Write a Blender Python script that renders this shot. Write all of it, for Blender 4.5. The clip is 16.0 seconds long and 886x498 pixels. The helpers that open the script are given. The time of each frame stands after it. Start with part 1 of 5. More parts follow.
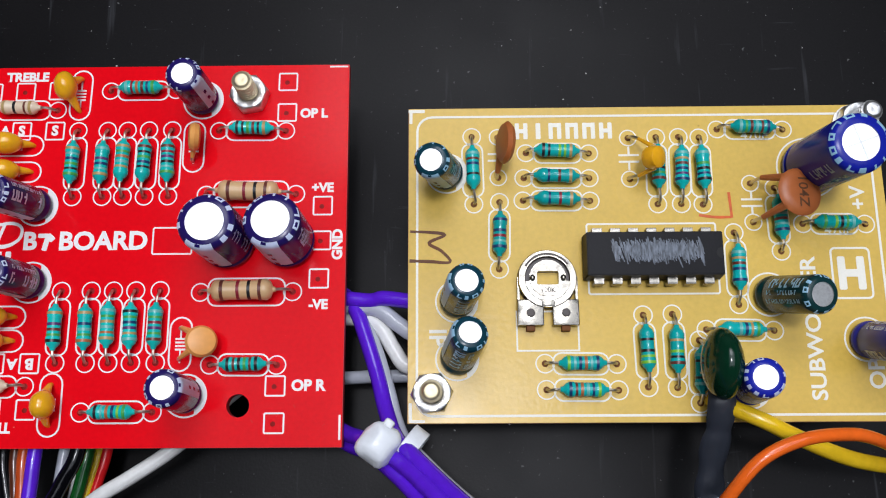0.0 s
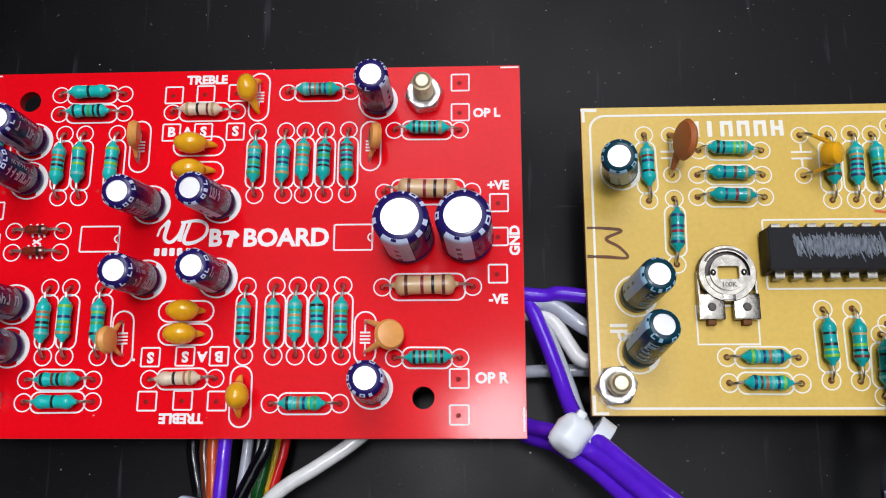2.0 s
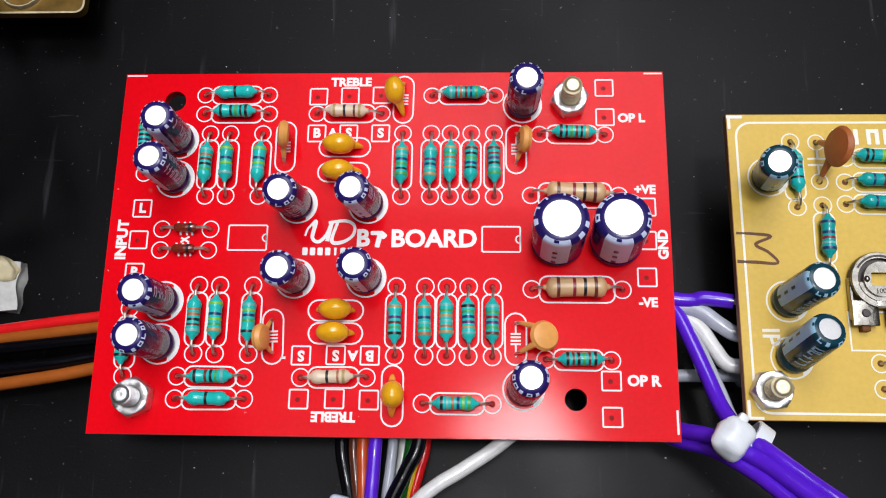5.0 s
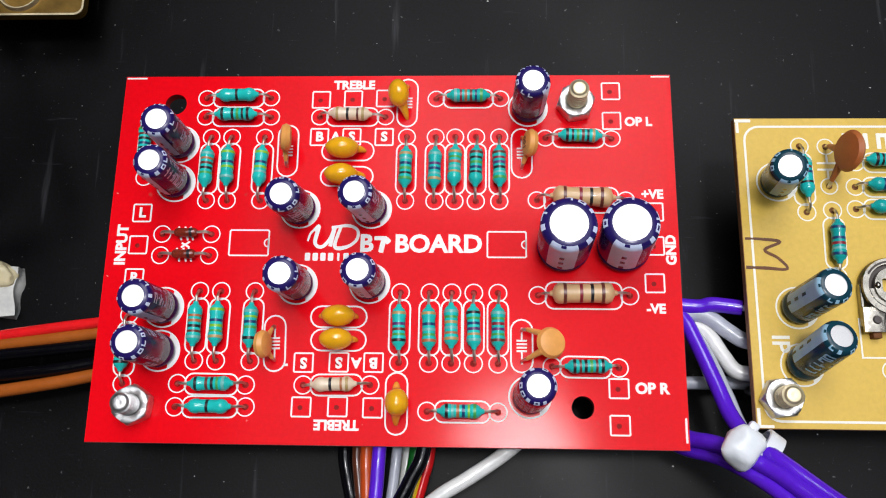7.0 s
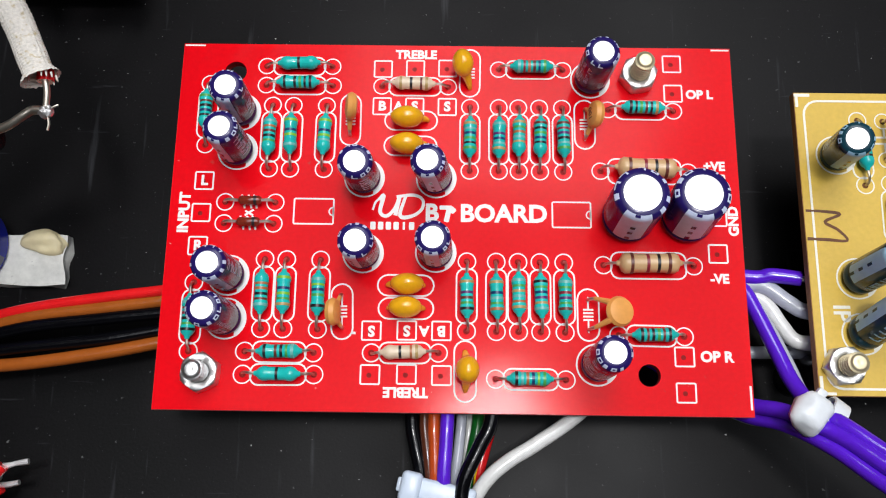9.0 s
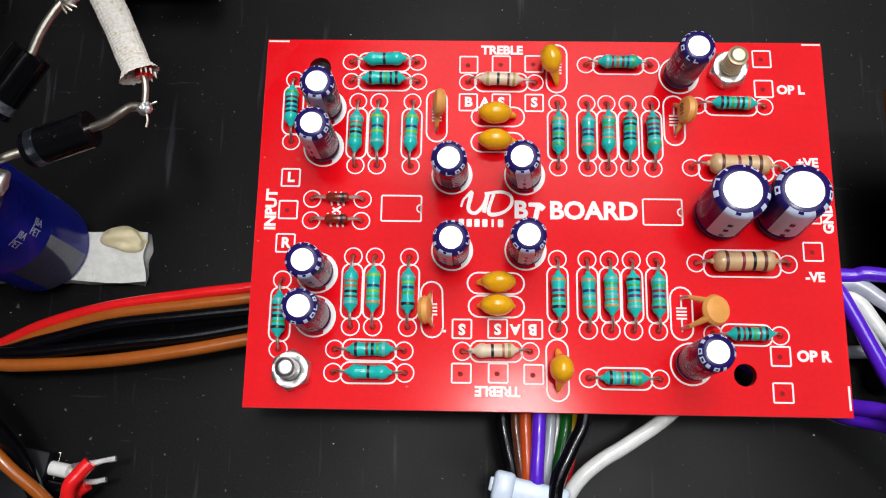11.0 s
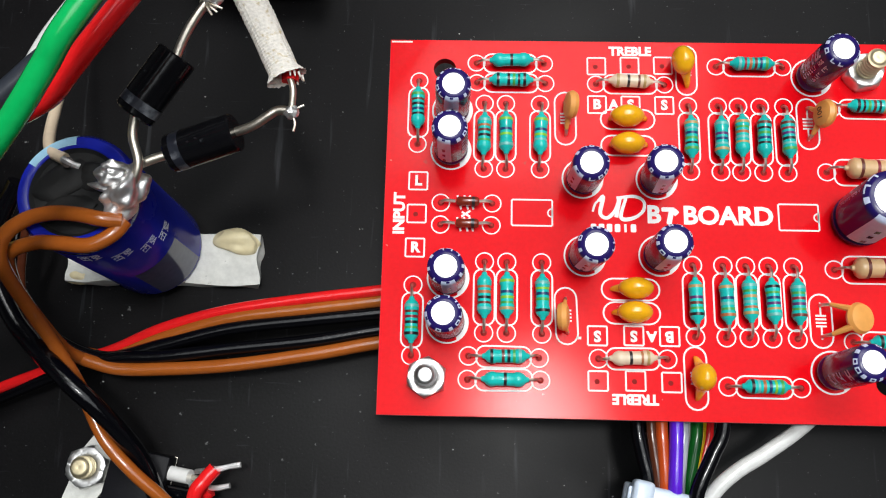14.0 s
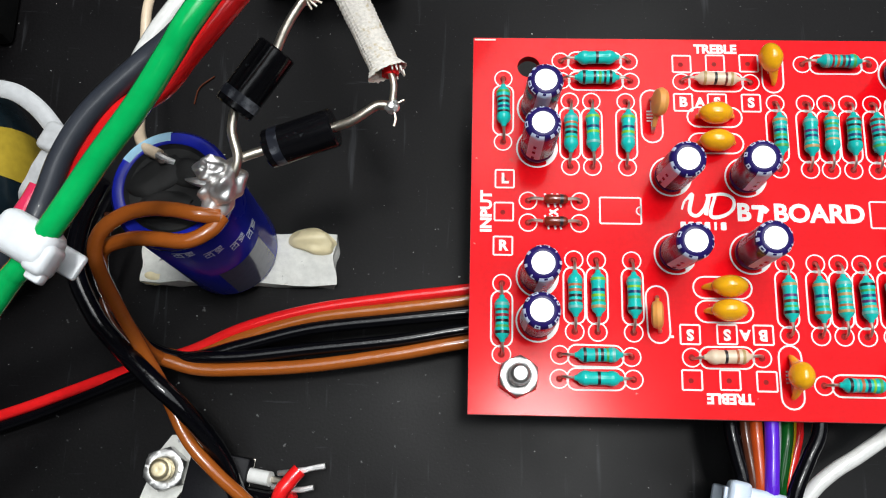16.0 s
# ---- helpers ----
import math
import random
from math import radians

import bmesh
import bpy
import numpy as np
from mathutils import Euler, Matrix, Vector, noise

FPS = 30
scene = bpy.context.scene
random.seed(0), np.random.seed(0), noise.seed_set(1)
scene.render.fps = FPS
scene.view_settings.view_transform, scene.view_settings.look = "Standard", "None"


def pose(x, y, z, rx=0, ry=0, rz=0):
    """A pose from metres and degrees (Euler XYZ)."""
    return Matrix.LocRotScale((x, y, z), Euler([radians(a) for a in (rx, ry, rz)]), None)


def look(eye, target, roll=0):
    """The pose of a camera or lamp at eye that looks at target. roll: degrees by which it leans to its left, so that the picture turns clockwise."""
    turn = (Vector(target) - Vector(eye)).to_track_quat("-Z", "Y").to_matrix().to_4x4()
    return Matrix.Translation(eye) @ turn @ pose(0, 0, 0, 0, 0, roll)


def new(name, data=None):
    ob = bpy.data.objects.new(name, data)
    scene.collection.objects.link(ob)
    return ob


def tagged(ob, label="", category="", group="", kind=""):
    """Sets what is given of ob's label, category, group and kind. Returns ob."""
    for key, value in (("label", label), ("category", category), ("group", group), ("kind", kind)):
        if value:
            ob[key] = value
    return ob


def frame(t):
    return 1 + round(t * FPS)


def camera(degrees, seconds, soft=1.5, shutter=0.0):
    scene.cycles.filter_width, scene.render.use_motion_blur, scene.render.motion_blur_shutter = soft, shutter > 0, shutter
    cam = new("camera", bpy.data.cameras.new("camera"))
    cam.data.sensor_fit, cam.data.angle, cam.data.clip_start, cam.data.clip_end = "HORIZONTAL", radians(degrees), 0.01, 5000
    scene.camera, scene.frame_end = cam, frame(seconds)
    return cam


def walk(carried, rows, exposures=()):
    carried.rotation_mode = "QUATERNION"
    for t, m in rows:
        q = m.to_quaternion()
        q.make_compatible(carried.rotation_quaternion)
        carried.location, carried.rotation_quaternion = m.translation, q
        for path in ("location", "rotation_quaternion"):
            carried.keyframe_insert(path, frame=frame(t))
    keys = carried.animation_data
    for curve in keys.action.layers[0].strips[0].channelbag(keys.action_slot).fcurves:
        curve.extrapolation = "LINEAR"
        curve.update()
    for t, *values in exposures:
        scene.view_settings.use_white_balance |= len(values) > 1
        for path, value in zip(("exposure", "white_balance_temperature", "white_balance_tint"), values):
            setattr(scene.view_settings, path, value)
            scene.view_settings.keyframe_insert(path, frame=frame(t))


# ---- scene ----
cam = camera(54.0, 16.0, soft=1.1)
PATH = [
    (0, 0.01563, -0.05608, 0.14005, 12.72, 0.83, -0.27),
    (0.5, 0.00967, -0.05638, 0.14016, 13.08, 1.17, 0.07),
    (1, 0.00460, -0.05699, 0.14068, 13.21, 1.82, 0.02),
    (1.5, -0.00061, -0.05845, 0.14158, 13.40, 2.04, 0.21),
    (2, -0.00632, -0.05882, 0.14265, 13.48, 2.52, 0.06),
    (2.5, -0.01195, -0.05869, 0.14323, 13.38, 2.72, 0.28),
    (3, -0.01782, -0.05844, 0.14394, 13.23, 2.73, 0.52),
    (3.5, -0.02173, -0.05943, 0.14431, 13.64, 2.79, 0.63),
    (4, -0.02473, -0.06051, 0.14473, 14.10, 2.78, 0.79),
    (4.5, -0.02695, -0.06120, 0.14440, 14.41, 2.64, 0.93),
    (7, -0.02901, -0.06032, 0.14215, 14.74, 2.34, 0.90),
    (7.5, -0.03068, -0.06133, 0.14340, 15.03, 1.72, 0.37),
    (8, -0.03355, -0.06246, 0.14282, 14.79, 1.30, 0.70),
    (8.5, -0.03711, -0.06329, 0.14225, 14.40, 0.82, 0.68),
    (9, -0.04317, -0.06284, 0.14253, 13.72, 0.30, 0.79),
    (11.5, -0.05694, -0.06241, 0.14117, 13.40, 1.36, 1.15),
    (12, -0.06111, -0.06171, 0.14092, 13.21, 1.15, 1.24),
    (12.5, -0.06485, -0.06069, 0.14084, 12.94, 0.99, 1.35),
    (13, -0.06820, -0.05980, 0.14069, 12.71, 1.14, 1.49),
    (13.5, -0.06967, -0.05988, 0.14059, 12.73, 1.62, 1.45),
    (14, -0.07274, -0.06052, 0.14055, 12.89, 1.42, 1.33),
    (14.5, -0.07676, -0.06102, 0.14039, 13.02, 1.08, 1.28),
    (15, -0.08144, -0.06209, 0.13940, 13.20, 0.89, 1.56),
    (15.5, -0.08427, -0.06223, 0.13906, 13.11, 1.07, 1.40),
    (16, -0.08526, -0.06270, 0.13919, 13.79, 1.48, 1.33),
]
walk(cam, [(t, pose(*row)) for t, *row in PATH], [(0, -0.14, 6000, 14), (3, -0.02, 6150, 15), (8.5, 0.09, 6300, 12), (12.5, 0.18, 6400, 10), (16, 0.36, 6350, 8)])

# ---- light ----
world = bpy.data.worlds.new("world")
scene.world = world
world.use_nodes = True
world.node_tree.nodes["Background"].inputs[0].default_value = (0.9, 0.95, 1.0, 1)
world.node_tree.nodes["Background"].inputs[1].default_value = 0.05


def area_lamp(name, eye, target, sx, sy, watts, colour):
    data = bpy.data.lights.new(name, "AREA")
    data.shape, data.size, data.size_y, data.energy, data.color = "RECTANGLE", sx, sy, watts, colour
    ob = new(name, data)
    ob.matrix_world = look(eye, target)
    return ob


# a wide bright ceiling panel, an unseen fill added at the far side and a smaller lamp over the bench
area_lamp("ceiling_panel_lamp", (0.20, 0.15, 1.30), (0.20, 0.15, 0), 1.25, 1.25, 11.4, (0.95, 0.98, 1.0))
area_lamp("side_lamp", (0.05, 0.58, 1.15), (-0.03, -0.03, 0), 0.5, 0.5, 5.0, (1.0, 0.98, 0.95))
area_lamp("bench_lamp", (0.03, -0.01, 1.25), (0.0, -0.03, 0), 0.13, 0.13, 5.6, (1.0, 0.98, 0.95))

# ---- materials ----
MM = 0.001


def mat(name, colour, rough=0.45, metal=0.0, grain=900.0, vary=0.12, bump=0.05, coat=0.0, blotch=90.0, per_object=0.0, sss=0.0, spec=0.5):
    m = bpy.data.materials.new(name)
    m.use_nodes = True
    nt = m.node_tree
    n, l = nt.nodes, nt.links
    b = n["Principled BSDF"]
    tc = n.new("ShaderNodeTexCoord")
    fine, broad = n.new("ShaderNodeTexNoise"), n.new("ShaderNodeTexNoise")
    fine.inputs["Scale"].default_value, fine.inputs["Detail"].default_value = grain, 5
    broad.inputs["Scale"].default_value, broad.inputs["Detail"].default_value = blotch, 4
    l.new(tc.outputs["Object"], fine.inputs["Vector"])
    l.new(tc.outputs["Object"], broad.inputs["Vector"])
    both = n.new("ShaderNodeMath")
    both.operation = "ADD"
    l.new(fine.outputs["Fac"], both.inputs[0])
    l.new(broad.outputs["Fac"], both.inputs[1])
    rng = n.new("ShaderNodeMapRange")
    rng.inputs["From Min"].default_value, rng.inputs["From Max"].default_value = 0.6, 1.4
    rng.inputs["To Min"].default_value, rng.inputs["To Max"].default_value = 1 - vary, 1 + vary
    l.new(both.outputs[0], rng.inputs["Value"])
    hsv = n.new("ShaderNodeHueSaturation")
    hsv.inputs["Color"].default_value = (*colour, 1)
    value = rng.outputs["Result"]
    if per_object:
        info, spread, mul = n.new("ShaderNodeObjectInfo"), n.new("ShaderNodeMapRange"), n.new("ShaderNodeMath")
        spread.inputs["To Min"].default_value, spread.inputs["To Max"].default_value = 1 - per_object, 1 + per_object
        l.new(info.outputs["Random"], spread.inputs["Value"])
        mul.operation = "MULTIPLY"
        l.new(value, mul.inputs[0])
        l.new(spread.outputs["Result"], mul.inputs[1])
        value = mul.outputs[0]
    l.new(value, hsv.inputs["Value"])
    l.new(hsv.outputs["Color"], b.inputs["Base Color"])
    rr = n.new("ShaderNodeMapRange")
    rr.inputs["From Min"].default_value, rr.inputs["From Max"].default_value = 0.3, 0.7
    rr.inputs["To Min"].default_value, rr.inputs["To Max"].default_value = max(rough * 0.8, 0.02), min(rough * 1.25, 1)
    l.new(broad.outputs["Fac"], rr.inputs["Value"])
    l.new(rr.outputs["Result"], b.inputs["Roughness"])
    b.inputs["Metallic"].default_value = metal
    b.inputs["Specular IOR Level"].default_value = spec
    b.inputs["Coat Weight"].default_value = coat
    b.inputs["Coat Roughness"].default_value = 0.06
    if sss:
        b.inputs["Subsurface Weight"].default_value = sss
        b.inputs["Subsurface Radius"].default_value = (0.001, 0.001, 0.001)
        b.inputs["Subsurface Scale"].default_value = 1.0
    if bump:
        bp = n.new("ShaderNodeBump")
        bp.inputs["Strength"].default_value, bp.inputs["Distance"].default_value = bump, 0.0002
        l.new(fine.outputs["Fac"], bp.inputs["Height"])
        l.new(bp.outputs["Normal"], b.inputs["Normal"])
    return m


def speckle(m, colour, scale, low, high, rough=None, stretch=(1, 1, 1), turn=0.0):
    """Lays flecks or scratches of another colour over a material: the peaks of a noise."""
    nt = m.node_tree
    n, l = nt.nodes, nt.links
    b = n["Principled BSDF"]
    tc, mp, no, ramp, mix = (n.new("ShaderNode" + k) for k in ("TexCoord", "Mapping", "TexNoise", "MapRange", "Mix"))
    mp.inputs["Scale"].default_value = stretch
    mp.inputs["Rotation"].default_value = (0, 0, math.radians(turn))
    no.inputs["Scale"].default_value, no.inputs["Detail"].default_value = scale, 6
    ramp.inputs["From Min"].default_value, ramp.inputs["From Max"].default_value = low, high
    l.new(tc.outputs["Object"], mp.inputs["Vector"])
    l.new(mp.outputs["Vector"], no.inputs["Vector"])
    l.new(no.outputs["Fac"], ramp.inputs["Value"])
    mix.data_type = "RGBA"
    old = b.inputs["Base Color"].links[0].from_socket
    l.new(ramp.outputs["Result"], mix.inputs["Factor"])
    l.new(old, mix.inputs[6])
    mix.inputs[7].default_value = (*colour, 1)
    l.new(mix.outputs[2], b.inputs["Base Color"])
    return m


BLACK_PAINT = speckle(mat("black_panel_paint", (0.0028, 0.0025, 0.0029), 0.42, grain=2400, vary=0.7, bump=0.09, blotch=25, spec=0.11), (0.14, 0.14, 0.14), 900, 0.69, 0.77)
speckle(BLACK_PAINT, (0.040, 0.041, 0.045), 620, 0.64, 0.82, stretch=(1, 0.06, 1), turn=9)
speckle(BLACK_PAINT, (0.040, 0.040, 0.045), 900, 0.68, 0.84, stretch=(0.10, 1, 1), turn=-23)
speckle(BLACK_PAINT, (0.10, 0.10, 0.105), 2200, 0.70, 0.78)
RED_MASK = speckle(mat("red_solder_mask", (0.74, 0.003, 0.008), 0.13, grain=1500, vary=0.08, bump=0.02, blotch=45, spec=0.085), (0.55, 0.05, 0.04), 500, 0.70, 0.78)
speckle(RED_MASK, (0.75, 0.35, 0.30), 800, 0.745, 0.79)
YELLOW_MASK = speckle(mat("yellow_board_lacquer", (0.64, 0.43, 0.078), 0.24, grain=1300, vary=0.10, bump=0.12, blotch=60, spec=0.20), (0.22, 0.11, 0.02), 420, 0.73, 0.80)
BOARD_EDGE = mat("board_edge_fibre", (0.42, 0.20, 0.07), 0.7, grain=2500, vary=0.25, bump=0.2)
RED_EDGE = mat("red_board_edge", (0.40, 0.02, 0.02), 0.6, grain=2500, vary=0.25, bump=0.2)
SILK = mat("white_silkscreen_ink", (0.82, 0.80, 0.78), 0.55, grain=3000, vary=0.06, bump=0.05)
SILK_WARM = mat("cream_silkscreen_ink", (0.82, 0.80, 0.70), 0.55, grain=3000, vary=0.06, bump=0.05)
PAD_HOLE = mat("pad_hole_dark", (0.24, 0.010, 0.008), 0.5, vary=0.3, spec=0.1)
PAD_BROWN = mat("pad_hole_brown", (0.15, 0.06, 0.02), 0.5, vary=0.3, spec=0.1)
TEAL = mat("teal_resistor_lacquer", (0.018, 0.48, 0.44), 0.15, grain=1200, vary=0.10, bump=0.06, per_object=0.10, spec=0.4)
CYAN = mat("blue_teal_resistor_lacquer", (0.013, 0.38, 0.37), 0.15, grain=1200, vary=0.10, bump=0.06, per_object=0.15, spec=0.4)
BEIGE = mat("beige_resistor_lacquer", (0.62, 0.40, 0.20), 0.4, grain=1200, vary=0.10, bump=0.06, coat=0.2)
CREAM = mat("cream_resistor_lacquer", (0.72, 0.58, 0.42), 0.4, grain=1200, vary=0.10, bump=0.06, coat=0.2)
BANDS = {
    "k": mat("band_black", (0.012, 0.012, 0.014), 0.35), "n": mat("band_brown", (0.13, 0.03, 0.02), 0.35),
    "r": mat("band_red", (0.24, 0.014, 0.03), 0.35), "o": mat("band_orange", (0.40, 0.14, 0.05), 0.35),
    "y": mat("band_yellow", (0.20, 0.50, 0.035), 0.35), "b": mat("band_blue", (0.008, 0.045, 0.13), 0.35),
    "v": mat("band_violet", (0.09, 0.03, 0.14), 0.35), "w": mat("band_pale", (0.14, 0.44, 0.40), 0.35),
    "g": mat("band_green", (0.06, 0.34, 0.07), 0.35), "t": mat("band_gold", (0.42, 0.29, 0.11), 0.35),
}
TIN = mat("tinned_lead_metal", (0.66, 0.61, 0.52), 0.38, metal=1.0, vary=0.2)
SOLDER = mat("solder_metal", (0.94, 0.93, 0.92), 0.46, metal=1.0, vary=0.2, bump=0.15)
ALUMINIUM = mat("brushed_aluminium", (0.95, 0.95, 0.95), 0.52, metal=1.0, grain=4000, vary=0.05, bump=0.05)
DULL_ALUMINIUM = mat("dull_aluminium", (0.66, 0.67, 0.67), 0.5, metal=1.0, grain=3000, vary=0.2, bump=0.2)
ZINC = mat("zinc_plated_steel", (0.70, 0.70, 0.69), 0.43, metal=1.0, vary=0.25, bump=0.4, blotch=500)
BRASSY = mat("yellow_passivated_steel", (0.72, 0.63, 0.42), 0.52, metal=1.0, vary=0.2, bump=0.15)
BRASS_PLATE = mat("tarnished_brass_sheet", (0.20, 0.115, 0.020), 0.45, metal=0.6, vary=0.3, bump=0.2, blotch=200)
INDIGO = mat("indigo_cap_sleeve", (0.017, 0.009, 0.10), 0.22, vary=0.15, bump=0.04, spec=0.3)
PETROL = mat("petrol_cap_sleeve", (0.006, 0.040, 0.060), 0.22, vary=0.15, bump=0.04, spec=0.3)
DARKGREEN = mat("dark_green_cap_sleeve", (0.006, 0.032, 0.034), 0.22, vary=0.15, bump=0.04, spec=0.3)
ROYAL = mat("royal_blue_cap_sleeve", (0.011, 0.018, 0.32), 0.24, vary=0.12, bump=0.05, spec=0.2)
PALE_PRINT = mat("pale_sleeve_print", (0.58, 0.64, 0.82), 0.35, vary=0.1)
PALE_BLUE_PRINT = mat("pale_blue_sleeve_print", (0.30, 0.52, 0.68), 0.35, vary=0.1)
RUBBER = mat("black_rubber", (0.014, 0.014, 0.014), 0.6, vary=0.3, bump=0.25, spec=0.2)
EPOXY_BLACK = mat("black_chip_epoxy", (0.007, 0.007, 0.009), 0.45, grain=3500, vary=0.25, bump=0.12, spec=0.12)
SCUFF = speckle(mat("scuffed_chip_face", (0.05, 0.06, 0.075), 0.55, grain=3500, vary=0.4, bump=0.3), (0.17, 0.20, 0.25), 2600, 0.38, 0.64, stretch=(1.3, 0.3, 1))
ORANGE_DIP = mat("amber_dipped_lacquer", (0.84, 0.41, 0.008), 0.18, vary=0.14, bump=0.05, coat=0.5, grain=700)
TAN_DISC = mat("tan_ceramic_lacquer", (0.78, 0.35, 0.085), 0.45, vary=0.12, bump=0.1)
RUST_DISC = mat("rust_ceramic_lacquer", (0.42, 0.12, 0.03), 0.45, vary=0.12, bump=0.1)
DISC_PRINT = mat("dark_disc_print", (0.12, 0.05, 0.02), 0.5)
GREEN_FILM = mat("dark_green_film_lacquer", (0.003, 0.026, 0.012), 0.14, vary=0.15, bump=0.03, spec=0.35)
PLATED = mat("nickel_plated_sheet", (0.30, 0.28, 0.24), 0.22, metal=1.0, vary=0.3, bump=0.4, blotch=500)
CARBON = mat("carbon_track", (0.05, 0.035, 0.03), 0.5, vary=0.3)
NYLON = mat("milky_nylon", (0.74, 0.77, 0.80), 0.32, vary=0.08, bump=0.1, sss=0.3)
BLUE_NYLON = mat("bluish_nylon", (0.55, 0.63, 0.74), 0.32, vary=0.08, bump=0.1, sss=0.2)


def pvc(name, colour, rough=0.19):
    return mat(name, colour, rough, grain=900, vary=0.12, bump=0.22, blotch=150, spec=0.4, coat=0.3)


PURPLE, GREY, WHITE_PVC = pvc("purple_pvc", (0.095, 0.014, 0.56)), pvc("grey_pvc", (0.42, 0.44, 0.50)), pvc("white_pvc", (0.70, 0.70, 0.68))
BLACK_PVC, RED_PVC, ORANGE_PVC = mat("black_pvc", (0.002, 0.002, 0.003), 0.17, grain=900, vary=0.12, bump=0.25, blotch=150, spec=0.2, coat=0.2), pvc("red_pvc", (0.74, 0.012, 0.014)), pvc("rust_orange_pvc", (0.33, 0.085, 0.012))
GREEN_PVC, YELLOW_PVC, BRIGHT_ORANGE = pvc("green_pvc", (0.008, 0.42, 0.10)), pvc("yellow_pvc", (0.80, 0.52, 0.01)), pvc("bright_orange_pvc", (0.80, 0.13, 0.01))
DARK_GREEN_PVC, BROWN_PVC, SLATE_PVC = pvc("dark_green_pvc", (0.01, 0.14, 0.02)), pvc("brown_pvc", (0.075, 0.02, 0.009)), pvc("slate_heat_shrink", (0.022, 0.026, 0.036), 0.45)
VERMILION = pvc("vermilion_pvc", (0.42, 0.055, 0.008))
PINK_PVC = pvc("crimson_pvc", (0.62, 0.03, 0.09))
BRAID = speckle(mat("white_glass_braid", (0.74, 0.70, 0.64), 0.75, grain=2200, vary=0.25, bump=0.8), (0.50, 0.40, 0.22), 1400, 0.56, 0.72)
PAPER = speckle(mat("white_adhesive_pad", (0.66, 0.66, 0.62), 0.7, grain=900, vary=0.18, bump=0.5, blotch=250), (0.10, 0.10, 0.10), 600, 0.68, 0.75)
GLUE = mat("dried_cream_glue", (0.78, 0.68, 0.42), 0.45, grain=500, vary=0.15, bump=0.4)
YELLOW_TAPE = mat("yellow_tape", (0.42, 0.30, 0.03), 0.4, vary=0.2, bump=0.1, spec=0.3)
PEN_BROWN = mat("brown_marker_ink", (0.12, 0.045, 0.015), 0.6, vary=0.3)
PEN_ORANGE = mat("orange_marker_ink", (0.62, 0.11, 0.015), 0.6, vary=0.3)
PLASTER = mat("grey_wall_paint", (0.20, 0.20, 0.20), 0.8, grain=60, vary=0.05, bump=0.1, blotch=2)
DIODE_BLACK = speckle(mat("black_diode_epoxy", (0.004, 0.004, 0.005), 0.18, vary=0.3, bump=0.15, spec=0.25), (0.05, 0.055, 0.06), 700, 0.66, 0.78)
DIODE_BAND = speckle(mat("dull_diode_band", (0.016, 0.018, 0.026), 0.35, vary=0.5, spec=0.25), (0.20, 0.21, 0.23), 420, 0.50, 0.66)
FROST = mat("frosted_nylon", (0.46, 0.47, 0.48), 0.5, vary=0.2, bump=0.3, sss=0.2)

# ---- mesh helpers (lengths in millimetres) ----


def part(name, bm, material, parent, label="", at=None, smooth=True):
    me = bpy.data.meshes.new(name)
    for v in bm.verts:
        v.co *= MM
    bm.to_mesh(me)
    bm.free()
    return put(name, me, material, parent, label, at, smooth)


def put(name, me, material, parent, label="", at=None, smooth=True):
    """Links mesh data as one object, at a pose in millimetres, under a thing or part."""
    if not me.materials:
        me.materials.append(material)
        if smooth:
            for p in me.polygons:
                p.use_smooth = True
            me.set_sharp_from_angle(angle=radians(40))
    ob = new(name, me)
    ob.parent = parent
    if at is not None:
        ob.matrix_basis = Matrix.Translation(at.translation * MM) @ at.to_3x3().to_4x4()
    if label:
        ob["label"] = label
    return ob


def thing(name, at, label, category, group="", kind=""):
    ob = new(name)
    ob.empty_display_size = 0.002
    ob.matrix_basis = Matrix.Translation(at.translation * MM) @ at.to_3x3().to_4x4()
    return tagged(ob, label, category, group, kind)


CACHE = {}


def shared(key, build, material):
    """Mesh data made once and shared by alike pieces."""
    if key not in CACHE:
        bm = build()
        me = bpy.data.meshes.new(str(key[0]))
        for v in bm.verts:
            v.co *= MM
        bm.to_mesh(me)
        bm.free()
        me.materials.append(material)
        for p in me.polygons:
            p.use_smooth = True
        me.set_sharp_from_angle(angle=radians(40))
        CACHE[key] = me
    return CACHE[key]


def lathe(profile, n=24, a0=0.0, a1=360.0, lift=0.0):
    """Turns a profile of (radius, z) about z; a part of the turn gives a curved patch."""
    bm = bmesh.new()
    full = a1 - a0 >= 359.9
    steps = n if full else n + 1
    rings = []
    for r, z in profile:
        if r < 1e-6:
            rings.append([bm.verts.new((0, 0, z))])
        else:
            rings.append([bm.verts.new(((r + lift) * math.cos(a), (r + lift) * math.sin(a), z + lift * 0.3)) for a in (radians(a0 + (a1 - a0) * k / n) for k in range(steps))])
    for low, high in zip(rings, rings[1:]):
        for k in range(n):
            j = (k + 1) % steps
            quad = [low[k % len(low)], low[j % len(low)], high[j % len(high)], high[k % len(high)]]
            seen = []
            for v in quad:
                if v not in seen:
                    seen.append(v)
            if len(seen) > 2:
                bm.faces.new(seen)
    bmesh.ops.recalc_face_normals(bm, faces=bm.faces)
    return bm


def along_x(bm):
    bmesh.ops.rotate(bm, verts=bm.verts, matrix=Matrix.Rotation(radians(90), 3, "Y"))
    return bm


